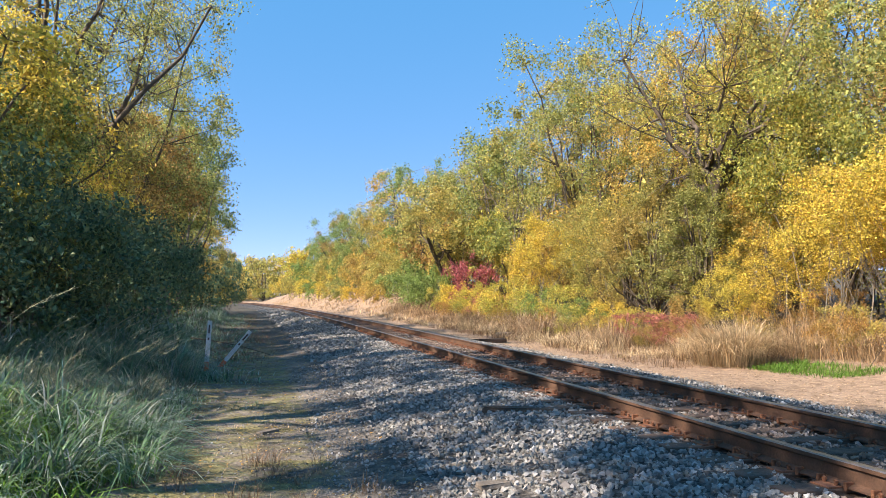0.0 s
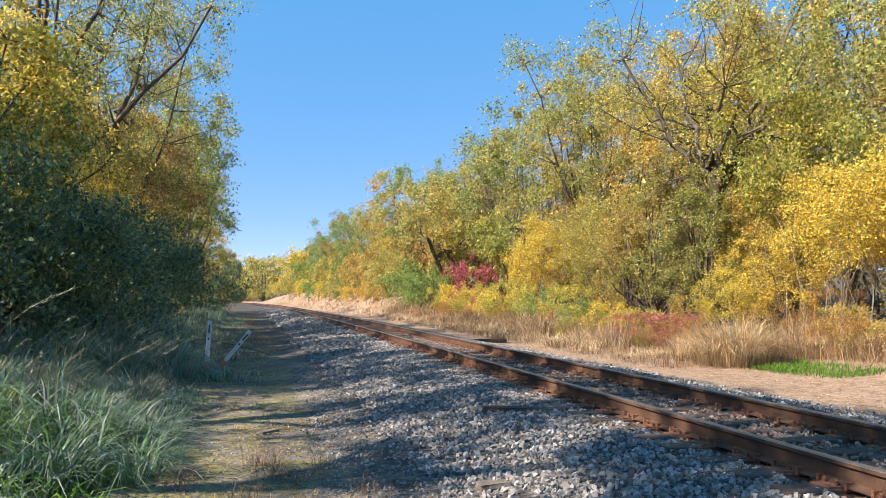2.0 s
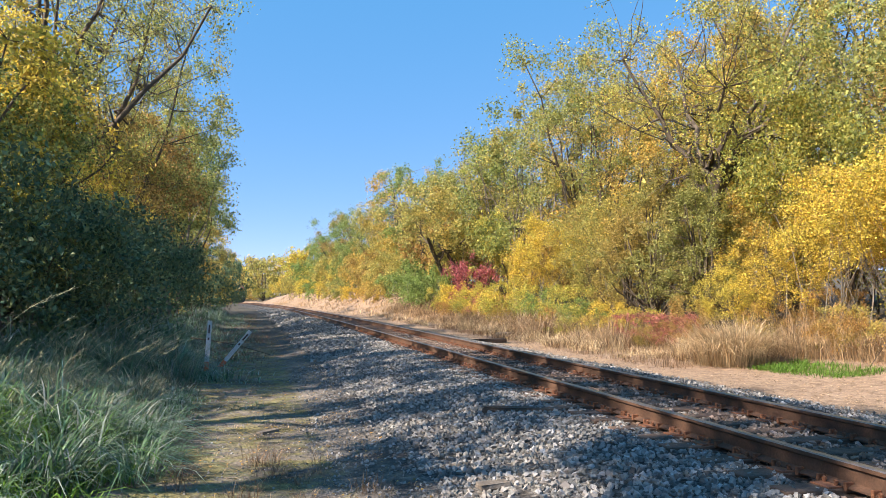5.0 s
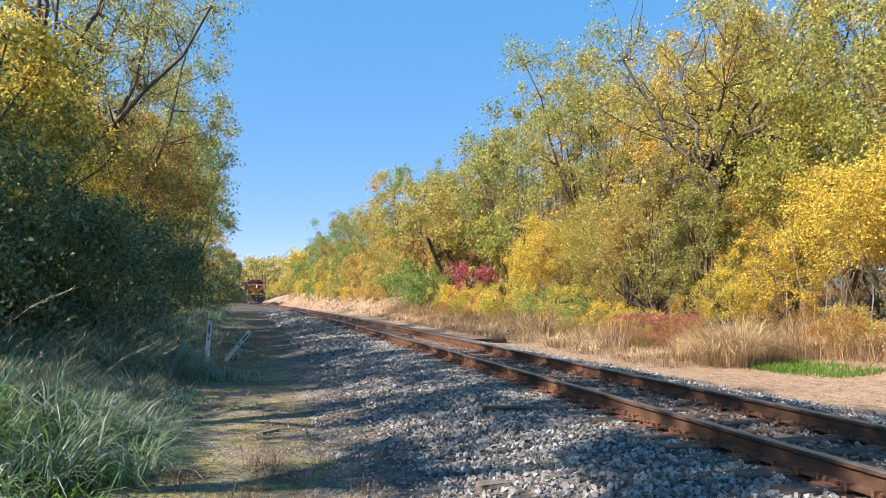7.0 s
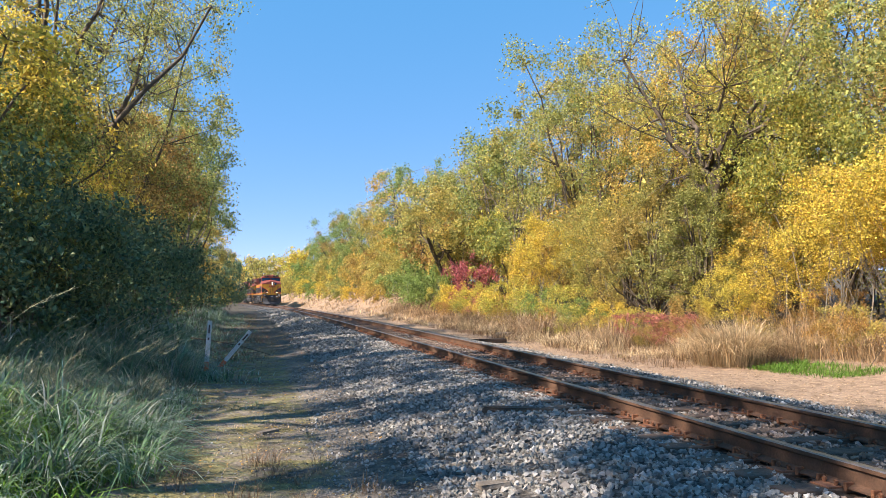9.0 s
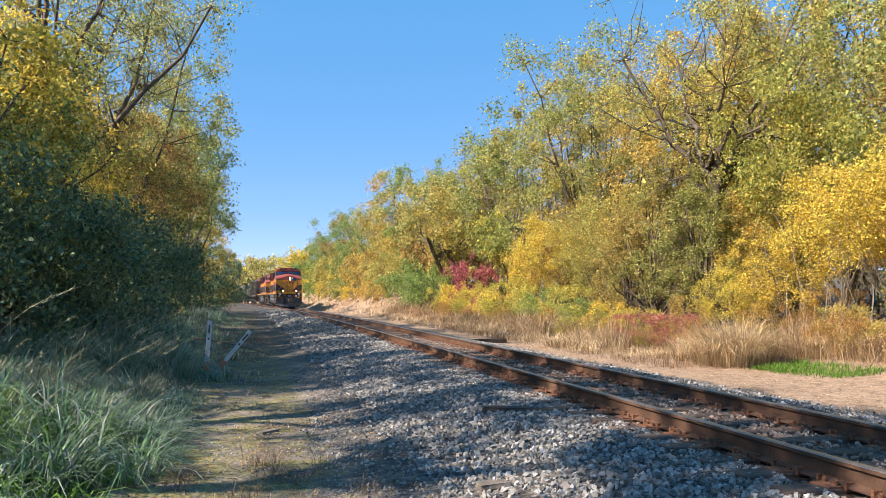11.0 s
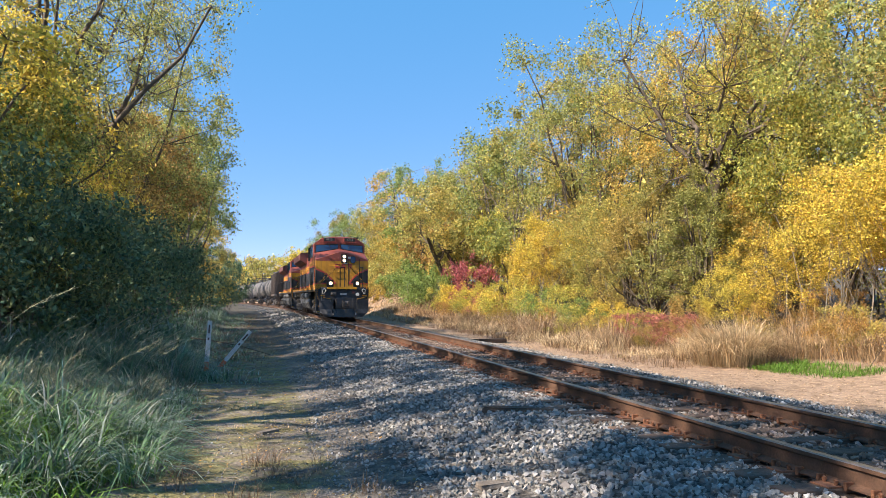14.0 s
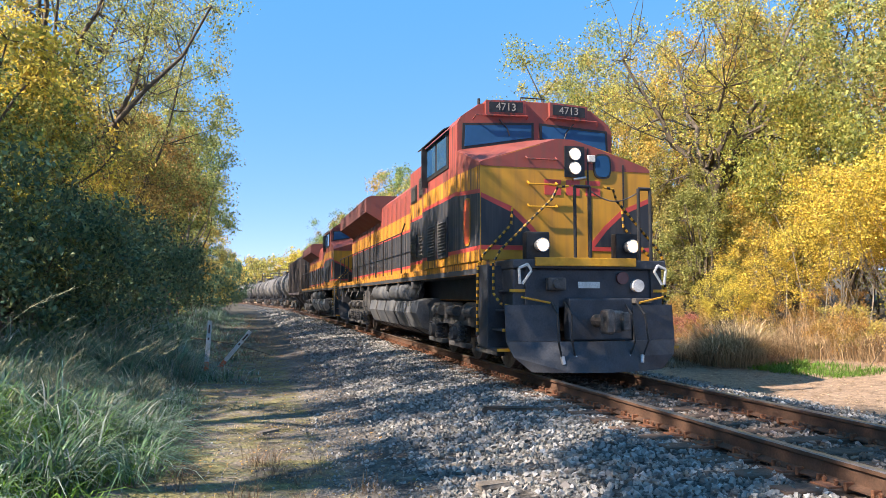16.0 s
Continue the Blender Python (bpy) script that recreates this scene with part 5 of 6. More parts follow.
    roofb = [(-1.48, 4.55), (-1.12, 4.82), (-0.45, 4.95), (0.45, 4.95), (1.12, 4.82), (1.48, 4.55)]
    bm = loft(bmesh.new(), [side_ring(-1.40, HW, levc, roofc), side_ring(-1.55, HW, levc, roofb), side_ring(-4.3, HW, levc, roofb)], band_mats(6))
    for f in bm.faces:
        if len(f.verts) > 4:
            f.material_index = 6
    cab = part("cab", bm, LIVERY, root, "red cab with dark windows")
    for sg in (1, -1):
        fr = [(sg * 1.47, 3.93), (sg * 1.45, 4.42), (sg * 0.06, 4.50), (sg * 0.06, 4.17)]
        gl = [(sg * 1.42, 3.985), (sg * 1.40, 4.375), (sg * 0.11, 4.45), (sg * 0.11, 4.215)]
        w = part("windshield_frame", front_panel(bmesh.new(), fr, -1.40, 0.02), DARK_TRIM, cab)
        part("windshield", front_panel(bmesh.new(), gl, -1.393, 0.02), GLASS, w, "dark windshield with the sky's blue painted in")
        bm = bent_rod(bmesh.new(), [(X(-1.36), -sg * 0.75, 4.52), (X(-1.35), -sg * 0.60, 4.36), (X(-1.35), -sg * 0.55, 4.22)], 0.012, 6)
        part("wiper", bm, DARK_TRIM, w)
        bm = bent_rod(bmesh.new(), [(X(-1.38), -sg * 1.25, 4.50), (X(-1.30), -sg * 1.22, 4.57), (X(-1.30), -sg * 0.2, 4.60), (X(-1.38), -sg * 0.2, 4.56)], 0.014, 6)
        part("rain_gutter", bm, REDP, cab)
        # number board
        bm = bmesh.new()
        loft(bm, [[(X(-1.32), -sg * v, z) for v, z in ((0.24, 4.63), (1.02, 4.60), (1.02, 4.86), (0.24, 4.90))], [(X(-2.0), -sg * v, z) for v, z in ((0.24, 4.60), (1.02, 4.60), (1.02, 4.84), (0.24, 4.92))]])
        nb = part("number_board", bm, REDP, cab, "number board box over the windshield")
        part("board_face", front_panel(bmesh.new(), [(sg * 0.30, 4.66), (sg * 0.96, 4.64), (sg * 0.96, 4.83), (sg * 0.30, 4.86)], -1.322, 0.012), DARK_TRIM, nb)
        m = Matrix(((0, 0, 1, X(-1.306)), (1, 0, 0, -sg * 0.63), (0, 1, 0, 4.745), (0, 0, 0, 1)))
        text_part("4713", 0.20, m, NUMERAL, nb)
        # cab side: window group, awning, mirror
        ys = -sg * HW
        def side(u0, u1, z0, z1, t, name, mat, parent, label="", bev=0.0):
            y0, y1 = sorted((ys, ys - sg * t))
            return part(name, one_box(X(u1), X(u0), y0, y1, z0, z1, bev), mat, parent, label)
        wf = side(-2.0, -3.95, 3.68, 4.40, 0.02, "side_window_frame", DARK_TRIM, cab)
        side(-2.12, -2.85, 3.76, 4.33, 0.028, "side_window", GLASS, wf)
        side(-3.0, -3.85, 3.76, 4.33, 0.028, "side_window", GLASS, wf)
        side(-3.72, -3.80, 3.55, 4.38, 0.14, "wind_deflector", DARK_TRIM, wf)
        bm = bmesh.new()
        plate(bm, [(X(-1.95), ys, 4.46), (X(-4.2), ys, 4.46), (X(-4.2), ys - sg * 0.13, 4.40), (X(-1.95), ys - sg * 0.13, 4.40)], (0, 0, 1), 0.02)
        part("sunshade", bm, DARK_TRIM, cab, "dark awning over the side window")
        # round-ended emblem and louvres below the cab
        bm = bmesh.new()
        plate(bm, [(X(-0.75) + a, ys - sg * 0.001, 2.52 + b) for a, b in oval(0, 0, 0.2, 0.42, 4)], (0, -sg, 0), 0.012)
        part("herald", bm, YELP, nose, "yellow edge of the oval herald")
        bm = bmesh.new()
        plate(bm, [(X(-0.75) + a, ys - sg * 0.012, 2.52 + b) for a, b in oval(0, 0, 0.165, 0.385, 4)], (0, -sg, 0), 0.006)
        part("herald", bm, HERALD, nose, "orange-red oval herald")
        for u in (-2.05, -2.95):
            lv = side(u, u - 0.75, 1.98, 2.74, 0.03, "louvre_panel", BLACK, cab)
            for k in range(11):
                z = 2.05 + k * 0.06
                bm = bmesh.new()
                plate(bm, [(X(u - 0.06), ys - sg * 0.03, z + 0.03), (X(u - 0.69), ys - sg * 0.03, z + 0.03), (X(u - 0.69), ys - sg * 0.065, z), (X(u - 0.06), ys - sg * 0.065, z)], (0, 0, 1), 0.008)
                part("slat", bm, GREASY, lv)
    bm = bmesh.new()
    bent_rod(bm, [(X(-1.7), 0.28, 4.95), (X(-1.7), 0.28, 5.06), (X(-1.7), -0.2, 5.06), (X(-1.7), -0.2, 4.95)], 0.014)
    part("roof_rail", bm, DARK_TRIM, cab)
    part("roof_box", one_box(X(-2.1), X(-1.7), 0.9, 1.2, 4.86, 4.95, 0.02), DARK_TRIM, cab)
    part("antenna", rod(bmesh.new(), (X(-2.0), -0.95, 4.8), (X(-2.0), -0.95, 5.07), 0.03, 8), DARK_TRIM, cab)
    # long hood
    h = 1.02
    levh = [1.84, 2.0, 2.07, 3.0, 3.07, 3.5, 4.18]
    roofh = [(-0.85, 4.34), (0.85, 4.34)]
    bm = loft(bmesh.new(), [side_ring(-4.3, h, levh, roofh), side_ring(-20.4, h, levh, roofh)], band_mats(2))
    hood = part("hood", bm, LIVERY, root, "long engine hood in red, yellow and black bands")
    # wide equipment cabinet behind the cab
    levw = [1.84, 2.0, 2.07, 3.06, 3.13, 3.5, 4.28]
    roofw = [(-1.05, 4.40), (1.05, 4.40)]
    bm = loft(bmesh.new(), [side_ring(-4.3, 1.38, levw, roofw), side_ring(-6.4, 1.38, levw, roofw)], band_mats(2))
    eq = part("equipment_cabinet", bm, LIVERY, root, "banded electrical cabinet behind the cab")
    for sg in (1, -1):
        for u, z0, z1 in ((-4.7, 3.55, 4.0), (-5.6, 3.5, 3.9), (-4.7, 2.15, 2.7), (-5.6, 2.15, 2.7)):
            y0, y1 = sorted((sg * 1.38, sg * 1.405))
            lv = part("vent", one_box(X(u - 0.6), X(u), y0, y1, z0, z1, 0.006), DARK_TRIM, eq)
            for k in range(6):
                z = z0 + 0.04 + k * (z1 - z0 - 0.06) / 6
                y0, y1 = sorted((sg * 1.40, sg * 1.425))
                part("slat", one_box(X(u - 0.55), X(u - 0.05), y0, y1, z, z + 0.03), GREASY, lv)
        # hood doors
        lv_d = [1.9, 2.0, 2.07, 3.0, 3.07, 3.5, 4.05]
        bm = bmesh.new()
        y = sg * h
        y2 = sg * (h + 0.02)
        ring = lambda x: [(x, y, z) for z in lv_d] + [(x, y2, z) for z in reversed(lv_d)]
        loft(bm, [ring(-0.33), ring(0.33)], BANDS + [3] + BANDS[::-1] + [0])
        for f in bm.faces:
            if len(f.verts) > 4:
                f.material_index = 2
        first = None
        for k in range(17):
            u = -6.85 - k * 0.72
            if first is None:
                first = part("hood_door", bm, LIVERY, hood)
                ob = first
            else:
                ob = new("hood_door", first.data)
                ob.parent = hood
            ob.location = (X(u), 0, 0)
        # handrail along the walkway
        bm = bmesh.new()
        bent_rod(bm, [(X(-6.5), sg * 1.5, 3.05), (X(-6.9), sg * 1.5, 2.85), (X(-20.6), sg * 1.5, 2.85)], 0.018, 6)
        part("handrail", bm, DARK_TRIM, root)
        for k in range(11):
            bm = rod(bmesh.new(), (X(-6.9 - k * 1.37), sg * 1.5, 1.8), (X(-6.9 - k * 1.37), sg * 1.5, 2.86), 0.018, 6)
            part("stanchion", bm, DARK_TRIM, root)
    # radiator with wide wings
    wing = [(-1.02, 3.72), (-1.56, 4.05), (-1.56, 4.52), (-1.4, 4.6), (1.4, 4.6), (1.56, 4.52), (1.56, 4.05), (1.02, 3.72)]
    bm = loft(bmesh.new(), [[(X(u), y, z) for y, z in wing] for u in (-12.7, -20.2)])
    part("radiator", bm, RADIATOR, root, "faded red winged radiator cab")
    bm = bmesh.new()
    for k in range(4):
        box(bm, X(-14.4 - k * 1.5), X(-13.1 - k * 1.5), -1.1, 1.1, 4.6, 4.64, 0.01)
    part("radiator_grille", bm, GREASY, root)
    bm = bmesh.new()
    box(bm, X(-9.4), X(-8.4), -0.4, 0.4, 4.33, 4.55, 0.04)
    rod(bm, (X(-7.4), 0.3, 4.3), (X(-7.4), 0.3, 4.62), 0.12, 12)
    part("exhaust_stack", bm, GREASY, root)
    # frame and walkway
    bm = bmesh.new()
    box(bm, X(-20.9), X(0.0), -1.52, 1.52, 1.70, 1.82, 0.01, 0)
    box(bm, X(-20.9), X(0.0), -1.53, 1.53, 1.60, 1.70, 0.005, 1)
    box(bm, X(-20.7), X(0.0), -0.9, 0.9, 1.15, 1.62, 0.02, 1)
    part("frame", bm, [YELP, FRAME_BLACK], root, "yellow-edged underframe")
    bm = bmesh.new()
    for k in range(9):
        u = -5.2 - k * 1.75
        rod(bm, (X(u), -1.35, 1.5), (X(u - 1.5), -1.35, 1.5), 0.035, 8)
        rod(bm, (X(u), -1.45, 1.25), (X(u), -1.3, 1.62), 0.03, 8)
        box(bm, X(u - 0.5), X(u - 0.3), -1.5, -1.3, 1.42, 1.6, 0.01)
    part("pipework", bm, GREASY, root, "dusty air pipes under the walkway")
    # fuel tank and air reservoirs
    tank = [(-1.05, 1.2), (-1.40, 1.12), (-1.46, 0.85), (-1.30, 0.5), (-0.9, 0.30), (0.9, 0.30), (1.30, 0.5), (1.46, 0.85), (1.40, 1.12), (1.05, 1.2)]
    bm = loft(bmesh.new(), [[(X(u), y * k, 0.3 + (z - 0.3) * k) for y, z in tank] for u, k in ((-5.25, 0.82), (-5.3, 1.0), (-12.5, 1.0), (-12.55, 0.82))])
    ft = part("fuel_tank", bm, TANK_GREY, root, "dusty grey belly fuel tank")
    for u in (-6.6, -8.1, -9.6, -11.1):
        bm = loft(bmesh.new(), [[(X(q), y * 1.012, 0.29 + (z - 0.3) * 1.012) for y, z in tank] for q in (u, u - 0.09)])
        part("tank_rib", bm, GREASY, ft)
    for sg in (1, -1):
        for u0, u1 in ((-6.2, -8.6), (-9.1, -11.6)):
            bm = rod(bmesh.new(), (X(u0), sg * 1.28, 1.36), (X(u1), sg * 1.28, 1.36), 0.25, 20)
            bmesh.ops.bevel(bm, geom=[e for e in bm.edges if len(e.link_faces) == 2 and any(len(f.verts) > 4 for f in e.link_faces)], offset=0.07, segments=3, affect="EDGES")
            part("air_reservoir", bm, TANK_GREY, root, "grey cylindrical air reservoir", True)
        bm = bmesh.new()
        box(bm, X(-13.4), X(-12.8), sg * 1.2 - 0.22, sg * 1.2 + 0.22, 0.75, 1.5, 0.03)
        box(bm, X(-14.4), X(-13.7), sg * 1.2 - 0.2, sg * 1.2 + 0.2, 0.9, 1.45, 0.03)
        part("equipment_box", bm, GREASY, root)
    loco_truck(root, (-0.75, -2.6, -4.4))
    loco_truck(root, (-15.4, -17.2, -19.0))
    wheels = [wheelset(root, X(u)) for u in (-0.75, -2.6, -4.4, -15.4, -17.2, -19.0)]
    # front platform and end frame, and the same at the rear
    bm = bmesh.new()
    box(bm, X(0.0), X(0.88), -1.30, 1.30, 1.66, 1.80, 0.015)
    box(bm, X(0.05), X(0.80), -1.28, 1.28, 1.05, 1.66, 0.03)
    box(bm, X(0.80), X(1.02), -0.45, 0.62, 0.55, 1.2, 0.03)
    plat = part("front_platform", bm, FRAME_BLACK, root, "black front platform and end plate")
    part("platform_edge", one_box(X(0.88), X(0.93), -0.95, 0.75, 1.70, 1.83, 0.008), YELLOW_TRIM, plat, "yellow platform edge")
    part("data_plate", one_box(X(0.80), X(0.812), -0.20, 0.17, 1.36, 1.46), PALE, plat, "pale blank plate")
    bm = bmesh.new()
    rod(bm, (X(0.80), 0.55, 1.52), (X(0.86), 0.55, 1.52), 0.1, 16)
    part("marker_light", bm, LENS_RED, plat, "dull red marker lens")
    bm = bmesh.new()
    rod(bm, (X(0.80), 0.80, 1.40), (X(0.90), 0.80, 1.40), 0.1, 16)
    part("signal_bell", bm, PALE, plat)
    bm = bmesh.new()
    box(bm, X(0.8), X(0.95), -0.75, -0.45, 1.32, 1.52, 0.03)
    rod(bm, (X(0.95), -0.62, 1.42), (X(1.02), -0.62, 1.42), 0.07, 12)
    part("jumper_box", bm, GREASY, plat)
    part("foot_bracket", one_box(X(0.8), X(0.95), 0.72, 1.0, 1.12, 1.2, 0.01), GREASY, plat)
    # ditch lights
    for v in (0.76, -0.80):
        bx = part("light_bracket", one_box(X(0.36), X(0.55), -v - 0.2, -v + 0.2, 1.80, 2.26, 0.02), DARK_TRIM, plat)
        if lit:
            lamp(bx, 0.70, v - 0.02, 2.04, 0.092, LAMP_WARM, "ditch_light", "round ditch light, lit", False)
    # front posts and stanchions
    for v in (0.20, -0.06, -0.92, -1.13):
        part("post", rod(bmesh.new(), (X(0.72), -v, 1.75), (X(0.72), -v, 2.98), 0.028, 8), DARK_TRIM, plat)
    for a, b in ((0.20, -0.06), (-0.92, -1.13)):
        part("post_top", rod(bmesh.new(), (X(0.72), -a, 2.98), (X(0.72), -b, 2.98), 0.028, 8), DARK_TRIM, plat)
    bm = bent_rod(bmesh.new(), [(X(0.72), 0.06 + k * 0.086, 2.92 - 0.16 * math.sin(math.pi * k / 10)) for k in range(11)], 0.012, 5)
    part("safety_chain", bm, COUPLER, plat)
    # striped handrails over the corner steps
    def striped(pts, parent):
        fine = []
        for a, b in zip(pts, pts[1:]):
            a, b = Vector(a), Vector(b)
            k = max(1, round((b - a).length / 0.055))
            fine += [a.lerp(b, i / k) for i in range(k)]
        fine.append(Vector(pts[-1]))
        V, F = tubes([([tuple(q) for q in fine], [0.021] * len(fine))], 6)
        me = np_mesh("grab_rail", V, F, YELLOW_TRIM)
        me.materials.append(DARK_TRIM)
        me.polygons.foreach_set("material_index", (np.arange(len(F)) // 6 % 2).astype(np.int32))
        ob = new("grab_rail", me)
        ob.parent = parent
        ob["label"] = "black and yellow striped handrail"
    for sg in (1, -1):
        striped([(X(0.72), -sg * 0.30, 2.98), (X(0.70), -sg * 0.48, 2.96), (X(0.66), -sg * 0.56, 2.78), (X(0.55), -sg * 1.40, 1.95), (X(0.52), -sg * 1.50, 1.75), (X(0.52), -sg * 1.50, 1.28), (X(0.62), -sg * 1.42, 1.12), (X(0.8), -sg * 1.32, 1.08)], plat)
        striped([(X(0.02), -sg * 1.0, 2.70), (X(0.02), -sg * 1.02, 2.42), (X(0.02), -sg * 1.50, 1.92), (X(-0.10), -sg * 1.56, 1.72), (X(-0.12), -sg * 1.57, 1.0), (X(-0.10), -sg * 1.57, 0.6)], plat)
        # step well: side panel, riser, and four steps that come out as they go down
        bm = bmesh.new()
        y0, y1 = sorted((-sg * 1.50, -sg * 1.54))
        box(bm, X(-0.12), X(0.34), y0, y1, 0.42, 1.74, 0.006)
        y0, y1 = sorted((-sg * 1.05, -sg * 1.09))
        box(bm, X(0.0), X(0.84), y0, y1, 0.42, 1.7, 0.005)
        y0, y1 = sorted((-sg * 1.06, -sg * 1.5))
        box(bm, X(0.26), X(0.32), y0, y1, 0.40, 1.72, 0.005)
        st = part("step_well", bm, FRAME_BLACK, root, "black corner step well")
        for z, out in ((0.40, 1.54), (0.70, 1.46), (1.0, 1.40), (1.30, 1.34)):
            y0, y1 = sorted((-sg * 1.06, -sg * out))
            sp = part("step", one_box(X(0.30), X(0.82), y0, y1, z, z + 0.03), FRAME_BLACK, st)
            e0, e1 = sorted((-sg * out, -sg * (out - 0.26)))
            part("step_edge", one_box(X(0.80), X(0.83), e0, e1, z - 0.005, z + 0.04), YELLOW_TRIM, sp, "yellow step edge")
        # white hand loop and yellow cut lever
        bm = bent_rod(bmesh.new(), [(X(0.95), -sg * 1.22, 1.42), (X(0.97), -sg * 1.24, 1.66), (X(0.97), -sg * 1.10, 1.72), (X(0.97), -sg * 1.04, 1.62), (X(0.95), -sg * 1.18, 1.42)], 0.022, 6)
        part("hand_loop", bm, PALE, plat, "white-painted hand loop")
        bm = bent_rod(bmesh.new(), [(X(0.95), -sg * 1.20, 1.22), (X(1.0), -sg * 0.75, 1.13)], 0.016, 6)
        part("cut_lever", bm, YELLOW_TRIM, plat, "yellow uncoupling lever")
    # plow
    def plow_ring(du, z, hw):
        return [(X(1.32 + du), 0.0, z), (X(1.22 + du), -0.55, z), (X(0.98 + du), -hw, z), (X(0.94 + du), -hw, z), (X(1.18 + du), -0.55, z), (X(1.28 + du), 0.0, z), (X(1.18 + du), 0.55, z), (X(0.94 + du), hw, z), (X(0.98 + du), hw, z), (X(1.22 + du), 0.55, z)]
    bm = loft(bmesh.new(), [plow_ring(0.10, 0.10, 1.08), plow_ring(0.02, 0.32, 1.34), plow_ring(-0.08, 0.55, 1.42)])
    plow = part("plow", bm, FRAME_BLACK, root, "dark steel snowplow pilot")
    for sg in (1, -1):
        bm = bmesh.new()
        ring = lambda du, z: [(X(1.15 + du), sg * 0.62, z), (X(0.98 + du), sg * 1.42, z), (X(0.94 + du), sg * 1.42, z), (X(1.11 + du), sg * 0.62, z)]
        loft(bm, [ring(-0.08, 0.553), ring(-0.14, 1.10)])
        part("plow_wing", bm, FRAME_BLACK, plow)
        for v in (0.50, 0.72):
            bm = bent_rod(bmesh.new(), [(X(0.95), sg * v, 1.15), (X(1.22), sg * v, 0.95), (X(1.28), sg * (v + 0.02), 0.55), (X(1.22), sg * (v - 0.06), 0.28)], 0.016, 7)
            ho = part("air_hose", bm, DARK_TRIM, plow)
            part("hose_coupling", rod(bmesh.new(), (X(1.22), sg * (v - 0.06), 0.34), (X(1.24), sg * (v - 0.08), 0.22), 0.035, 8), STEEL, ho)
    for end in (1, -1):
        bm = bmesh.new()
        x0 = X(0.95) if end > 0 else X(-20.8)
        rod(bm, (x0, 0, 0.86), (x0 + end * 0.5, 0, 0.86), 0.1, 12)
        box(bm, *sorted((x0 + end * 0.42, x0 + end * 0.66)), -0.13, 0.17, 0.70, 1.02, 0.04)
        box(bm, *sorted((x0 + end * 0.56, x0 + end * 0.82)), -0.19, -0.06, 0.68, 1.04, 0.04)
        box(bm, *sorted((x0 + end * 0.56, x0 + end * 0.76)), 0.10, 0.22, 0.72, 1.0, 0.035)
        part("coupler", bm, COUPLER, root, "worn steel knuckle coupler")
    bm = bmesh.new()
    box(bm, X(-20.95), X(-20.75), -1.4, 1.4, 1.0, 1.7, 0.02)
    part("rear_end_plate", bm, FRAME_BLACK, root)
    return root, wheels


def car_bogie(root, x):
    for sy in (-1, 1):
        y0, y1 = sorted((sy * 0.92, sy * 1.06))
        pts = [(x + 1.15, 0.40), (x + 1.1, 0.62), (x + 0.5, 0.78), (x - 0.5, 0.78), (x - 1.1, 0.62), (x - 1.15, 0.40), (x - 0.6, 0.42), (x - 0.4, 0.28), (x + 0.4, 0.28), (x + 0.6, 0.42)]
        part("truck_frame", loft(bmesh.new(), [[(a, y, z) for a, z in pts] for y in (y0, y1)]), GREASY, root)
    return [wheelset(root, x + d, 0.46) for d in (-0.9, 0.9)]


def hopper_car():
    root = tagged(new("hopper_car"), "tall brown covered hopper car streaked with dust", "freight car", "vehicles of the train")
    L = 6.0
    prof = [(-1.5, 1.5), (-1.55, 1.7), (-1.55, 4.2), (-1.2, 4.52), (1.2, 4.52), (1.55, 4.2), (1.55, 1.7), (1.5, 1.5)]
    body = part("body", loft(bmesh.new(), [[(x, y, z) for y, z in prof] for x in (-L, L)]), HOPPER, root)
    for sg in (1, -1):
        for k in range(11):
            x = -L + 0.1 + k * (2 * L - 0.2) / 10
            y0, y1 = sorted((sg * 1.55, sg * 1.63))
            part("side_rib", one_box(x - 0.05, x + 0.05, y0, y1, 1.6, 4.22, 0.01), HOPPER, body)
        y0, y1 = sorted((sg * 1.5, sg * 1.64))
        part("side_sill", one_box(-L, L, y0, y1, 1.42, 1.6, 0.01), HOPPER, body)
        bm = bmesh.new()
        for k in range(8):
            rod(bm, (sg * (L + 0.08), -1.5, 1.3 + k * 0.4), (sg * (L + 0.08), -1.0, 1.3 + k * 0.4), 0.015, 6)
        rod(bm, (sg * (L + 0.08), -1.5, 1.1), (sg * (L + 0.08), -1.5, 4.3), 0.02, 6)
        rod(bm, (sg * (L + 0.08), -1.0, 1.1), (sg * (L + 0.08), -1.0, 4.3), 0.02, 6)
        part("ladder", bm, HOPPER, root)
    for k in range(3):
        x = -3.6 + k * 3.6
        bm = loft(bmesh.new(), [[(x - 1.6, -1.4, 1.5), (x + 1.6, -1.4, 1.5), (x + 1.6, 1.4, 1.5), (x - 1.6, 1.4, 1.5)], [(x - 0.4, -0.6, 0.5), (x + 0.4, -0.6, 0.5), (x + 0.4, 0.6, 0.5), (x - 0.4, 0.6, 0.5)]])
        part("hopper_chute", bm, HOPPER, root)
    bm = bmesh.new()
    box(bm, -L + 0.3, L - 0.3, -0.5, 0.5, 4.52, 4.66, 0.02)
    part("roof_walk", bm, GREASY, root)
    part("centre_sill", one_box(-L - 0.7, L + 0.7, -0.25, 0.25, 0.8, 1.15), FRAME_BLACK, root)
    return root, car_bogie(root, -L + 0.9) + car_bogie(root, L - 0.9)


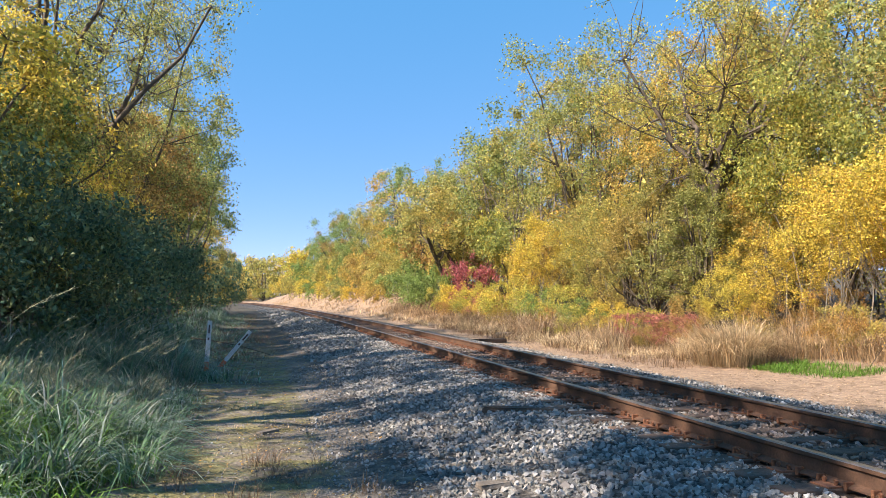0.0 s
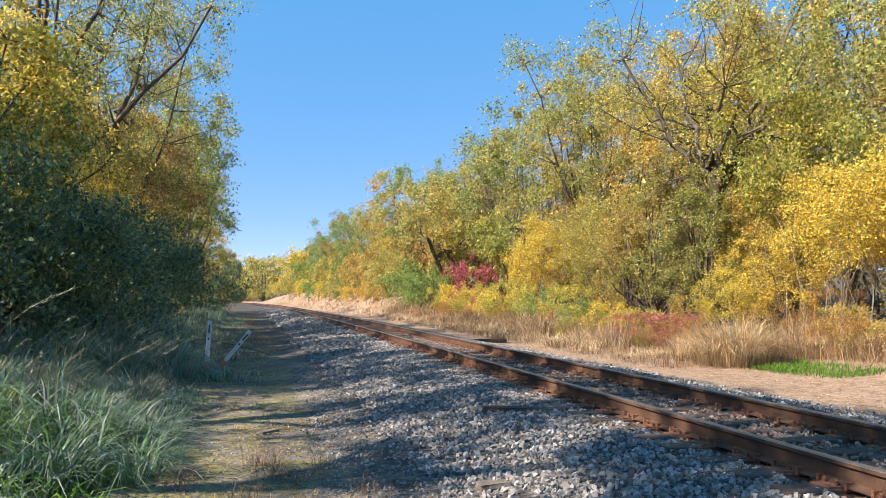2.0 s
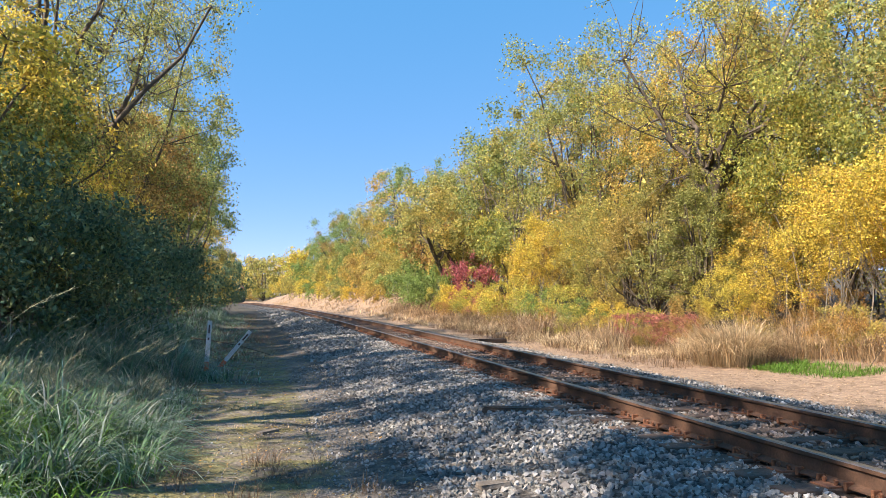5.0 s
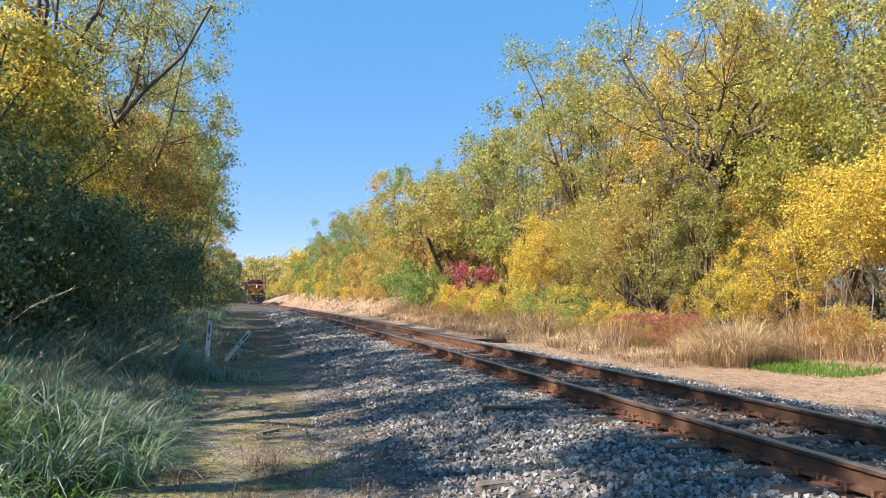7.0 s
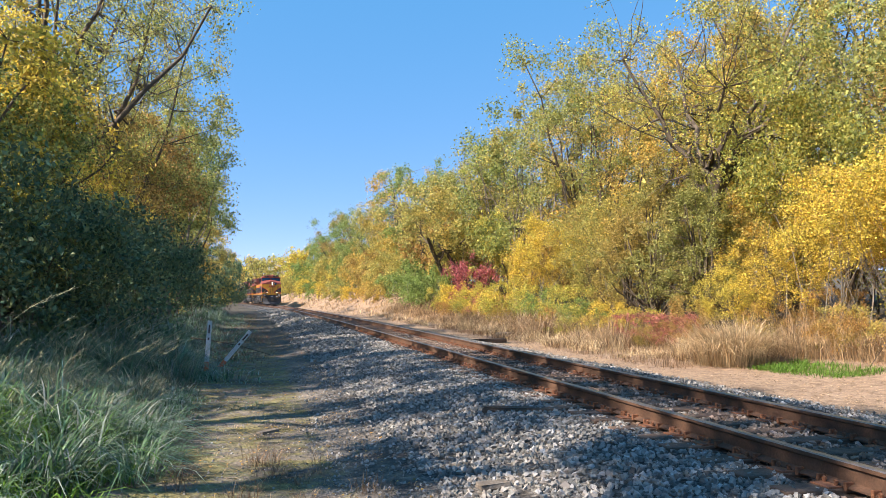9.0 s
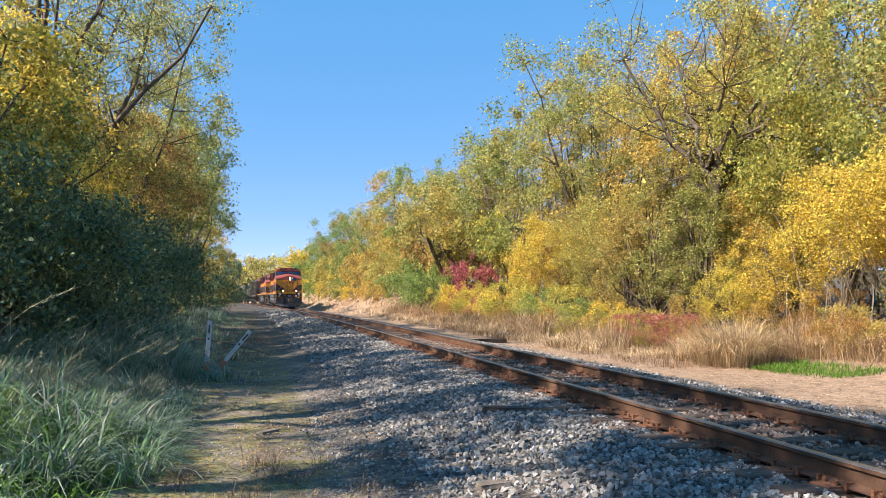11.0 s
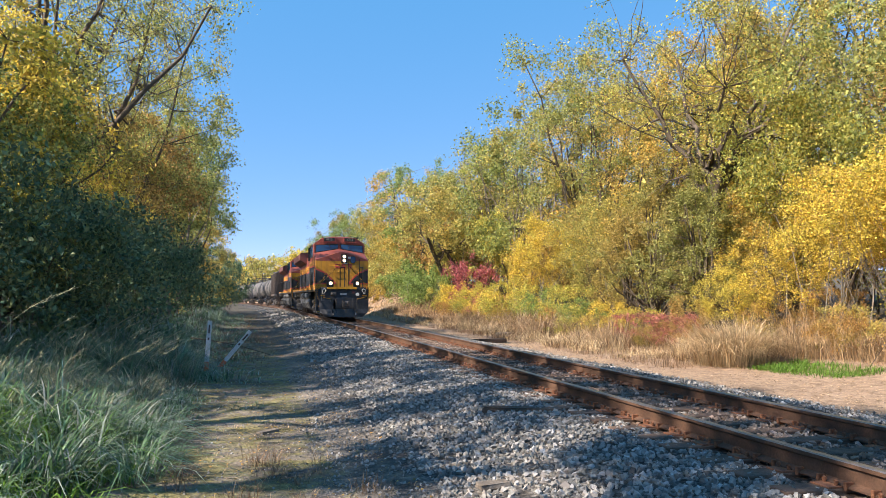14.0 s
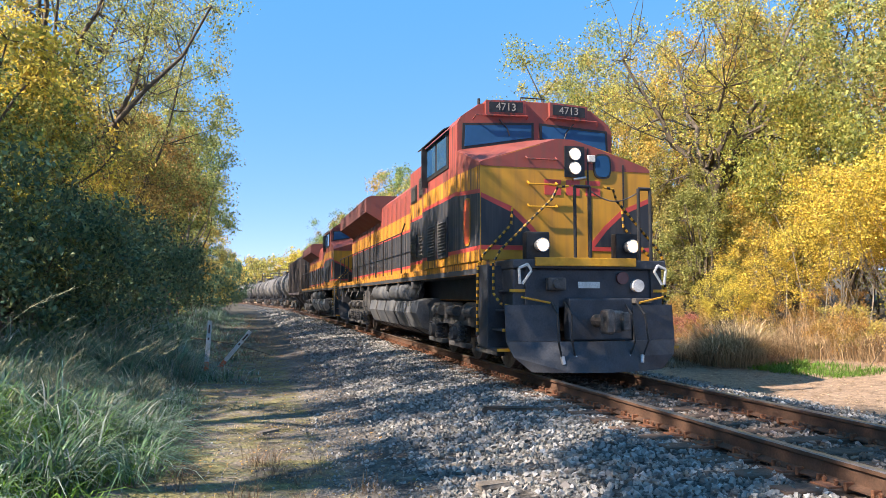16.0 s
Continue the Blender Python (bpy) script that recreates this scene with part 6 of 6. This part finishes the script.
def tank_car(pale=False):
    root = tagged(new("tank_car"), ("dusty grey" if pale else "dirty black") + " cylindrical tank car with a top platform", "tank car", "vehicles of the train")
    mat = TANK_PALE if pale else TANK_PAINT
    L, R, zc = 7.6, 1.46, 2.62
    secs = []
    for x, k in ((-L, 0.05), (-L + 0.05, 0.45), (-L + 0.22, 0.78), (-L + 0.5, 0.95), (-L + 0.8, 1.0), (L - 0.8, 1.0), (L - 0.5, 0.95), (L - 0.22, 0.78), (L - 0.05, 0.45), (L, 0.05)):
        secs.append([(x, math.cos(a) * R * k, zc + math.sin(a) * R * k) for a in np.arange(28) / 28 * 2 * math.pi])
    tank = part("tank", loft(bmesh.new(), secs), mat, root, smooth=True)
    ringp = lambda x, r: [(x, math.cos(a) * r, zc + math.sin(a) * r) for a in np.arange(28) / 28 * 2 * math.pi]
    for k in range(7):
        x = -6.3 + k * 2.1
        part("band", loft(bmesh.new(), [ringp(x - 0.06, R), ringp(x - 0.055, R + 0.02), ringp(x + 0.055, R + 0.02), ringp(x + 0.06, R)]), BAND if k % 2 else mat, tank)
    bm = rod(bmesh.new(), (0, 0, zc + R - 0.1), (0, 0, zc + R + 0.42), 0.5, 18)
    part("dome", bm, mat, root)
    bm = bmesh.new()
    box(bm, -1.1, 1.1, -0.95, 0.95, zc + R - 0.02, zc + R + 0.03)
    for sx in (-1.1, 1.1):
        for sy in (-0.95, 0.95):
            rod(bm, (sx, sy, zc + R), (sx, sy, zc + R + 0.75), 0.025, 6)
        rod(bm, (sx, -0.95, zc + R + 0.75), (sx, 0.95, zc + R + 0.75), 0.025, 6)
    for sy in (-0.95, 0.95):
        rod(bm, (-1.1, sy, zc + R + 0.75), (1.1, sy, zc + R + 0.75), 0.025, 6)
        rod(bm, (-1.1, sy, zc + R + 0.4), (1.1, sy, zc + R + 0.4), 0.02, 6)
    part("platform", bm, FRAME_BLACK, root, "railed platform on the tank top")
    for sg in (1, -1):
        bm = bmesh.new()
        for dx in (-0.25, 0.25):
            bent_rod(bm, [(dx, sg * 1.58, 1.1), (dx, sg * 1.58, 2.9), (dx, sg * 0.95, zc + R)], 0.022, 6)
        for k in range(6):
            rod(bm, (-0.25, sg * 1.58, 1.2 + k * 0.32), (0.25, sg * 1.58, 1.2 + k * 0.32), 0.016, 6)
        part("ladder", bm, FRAME_BLACK, root)
        bm = bmesh.new()
        box(bm, *sorted((sg * 6.0, sg * 8.0)), -1.35, 1.35, 1.02, 1.16, 0.01)
        box(bm, *sorted((sg * 5.4, sg * 6.6)), -0.9, 0.9, 1.1, 1.5, 0.02)
        rod(bm, (sg * 7.9, -1.35, 1.16), (sg * 7.9, -1.35, 2.0), 0.02, 6)
        rod(bm, (sg * 7.9, 1.35, 1.16), (sg * 7.9, 1.35, 2.0), 0.02, 6)
        rod(bm, (sg * 7.9, -1.35, 2.0), (sg * 7.9, 1.35, 2.0), 0.02, 6)
        part("end_sill", bm, FRAME_BLACK, root)
    part("centre_sill", one_box(-8.6, 8.6, -0.22, 0.22, 0.75, 1.1), FRAME_BLACK, root)
    return root, car_bogie(root, -6.1) + car_bogie(root, 6.1)


SPEED = 16.2
FRONT = 10.7                       # s of the nose at the end of the clip


def ride(behind, half, t):
    """Pose on the track of a vehicle whose middle is that far behind the first nose."""
    s = FRONT + SPEED * (16.0 - t) + behind
    x0, y0, _ = on_track(s - half)
    x1, y1, _ = on_track(s + half)
    return pose((x0 + x1) / 2, (y0 + y1) / 2, 0, 0, 0, math.degrees(math.atan2(y0 - y1, x0 - x1)))


# vehicle, wheelsets, wheel radius, distance of its middle behind the first nose, half its truck spacing
TRAIN = []
for made, r, behind, half in ((loco(True), 0.52, 10.2, 7.3), (loco(False), 0.52, 32.95, 7.3), (hopper_car(), 0.46, 51.3, 5.1)):
    TRAIN.append((made[0], made[1], r, behind, half))
_dark, _pale = tank_car(False), tank_car(True)
for i in range(9):
    src = _pale if i in (2, 5) else _dark
    behind = 67.2 + i * 17.5
    if i in (0, 2):
        TRAIN.append((src[0], src[1], 0.46, behind, 6.1))
    else:
        ob = copy_thing(src[0], Matrix())
        TRAIN.append((ob, [c for c in ob.children if c.name.startswith("wheelset")], 0.46, behind, 6.1))


def motions():
    for k, (thing, wheels, r, behind, half) in enumerate(TRAIN):
        walk(thing, [(i * 0.5, ride(behind, half, i * 0.5)) for i in range(33)])
        if k < 2:                   # the wheels of the locomotives turn
            for w in wheels:
                at = w.location.copy()
                step = math.degrees(SPEED / FPS / r)
                walk(w, [(i / FPS, pose(at.x, at.y, at.z) @ Matrix.Rotation(radians(i * step), 4, "Y")) for i in range(481)])


motions()
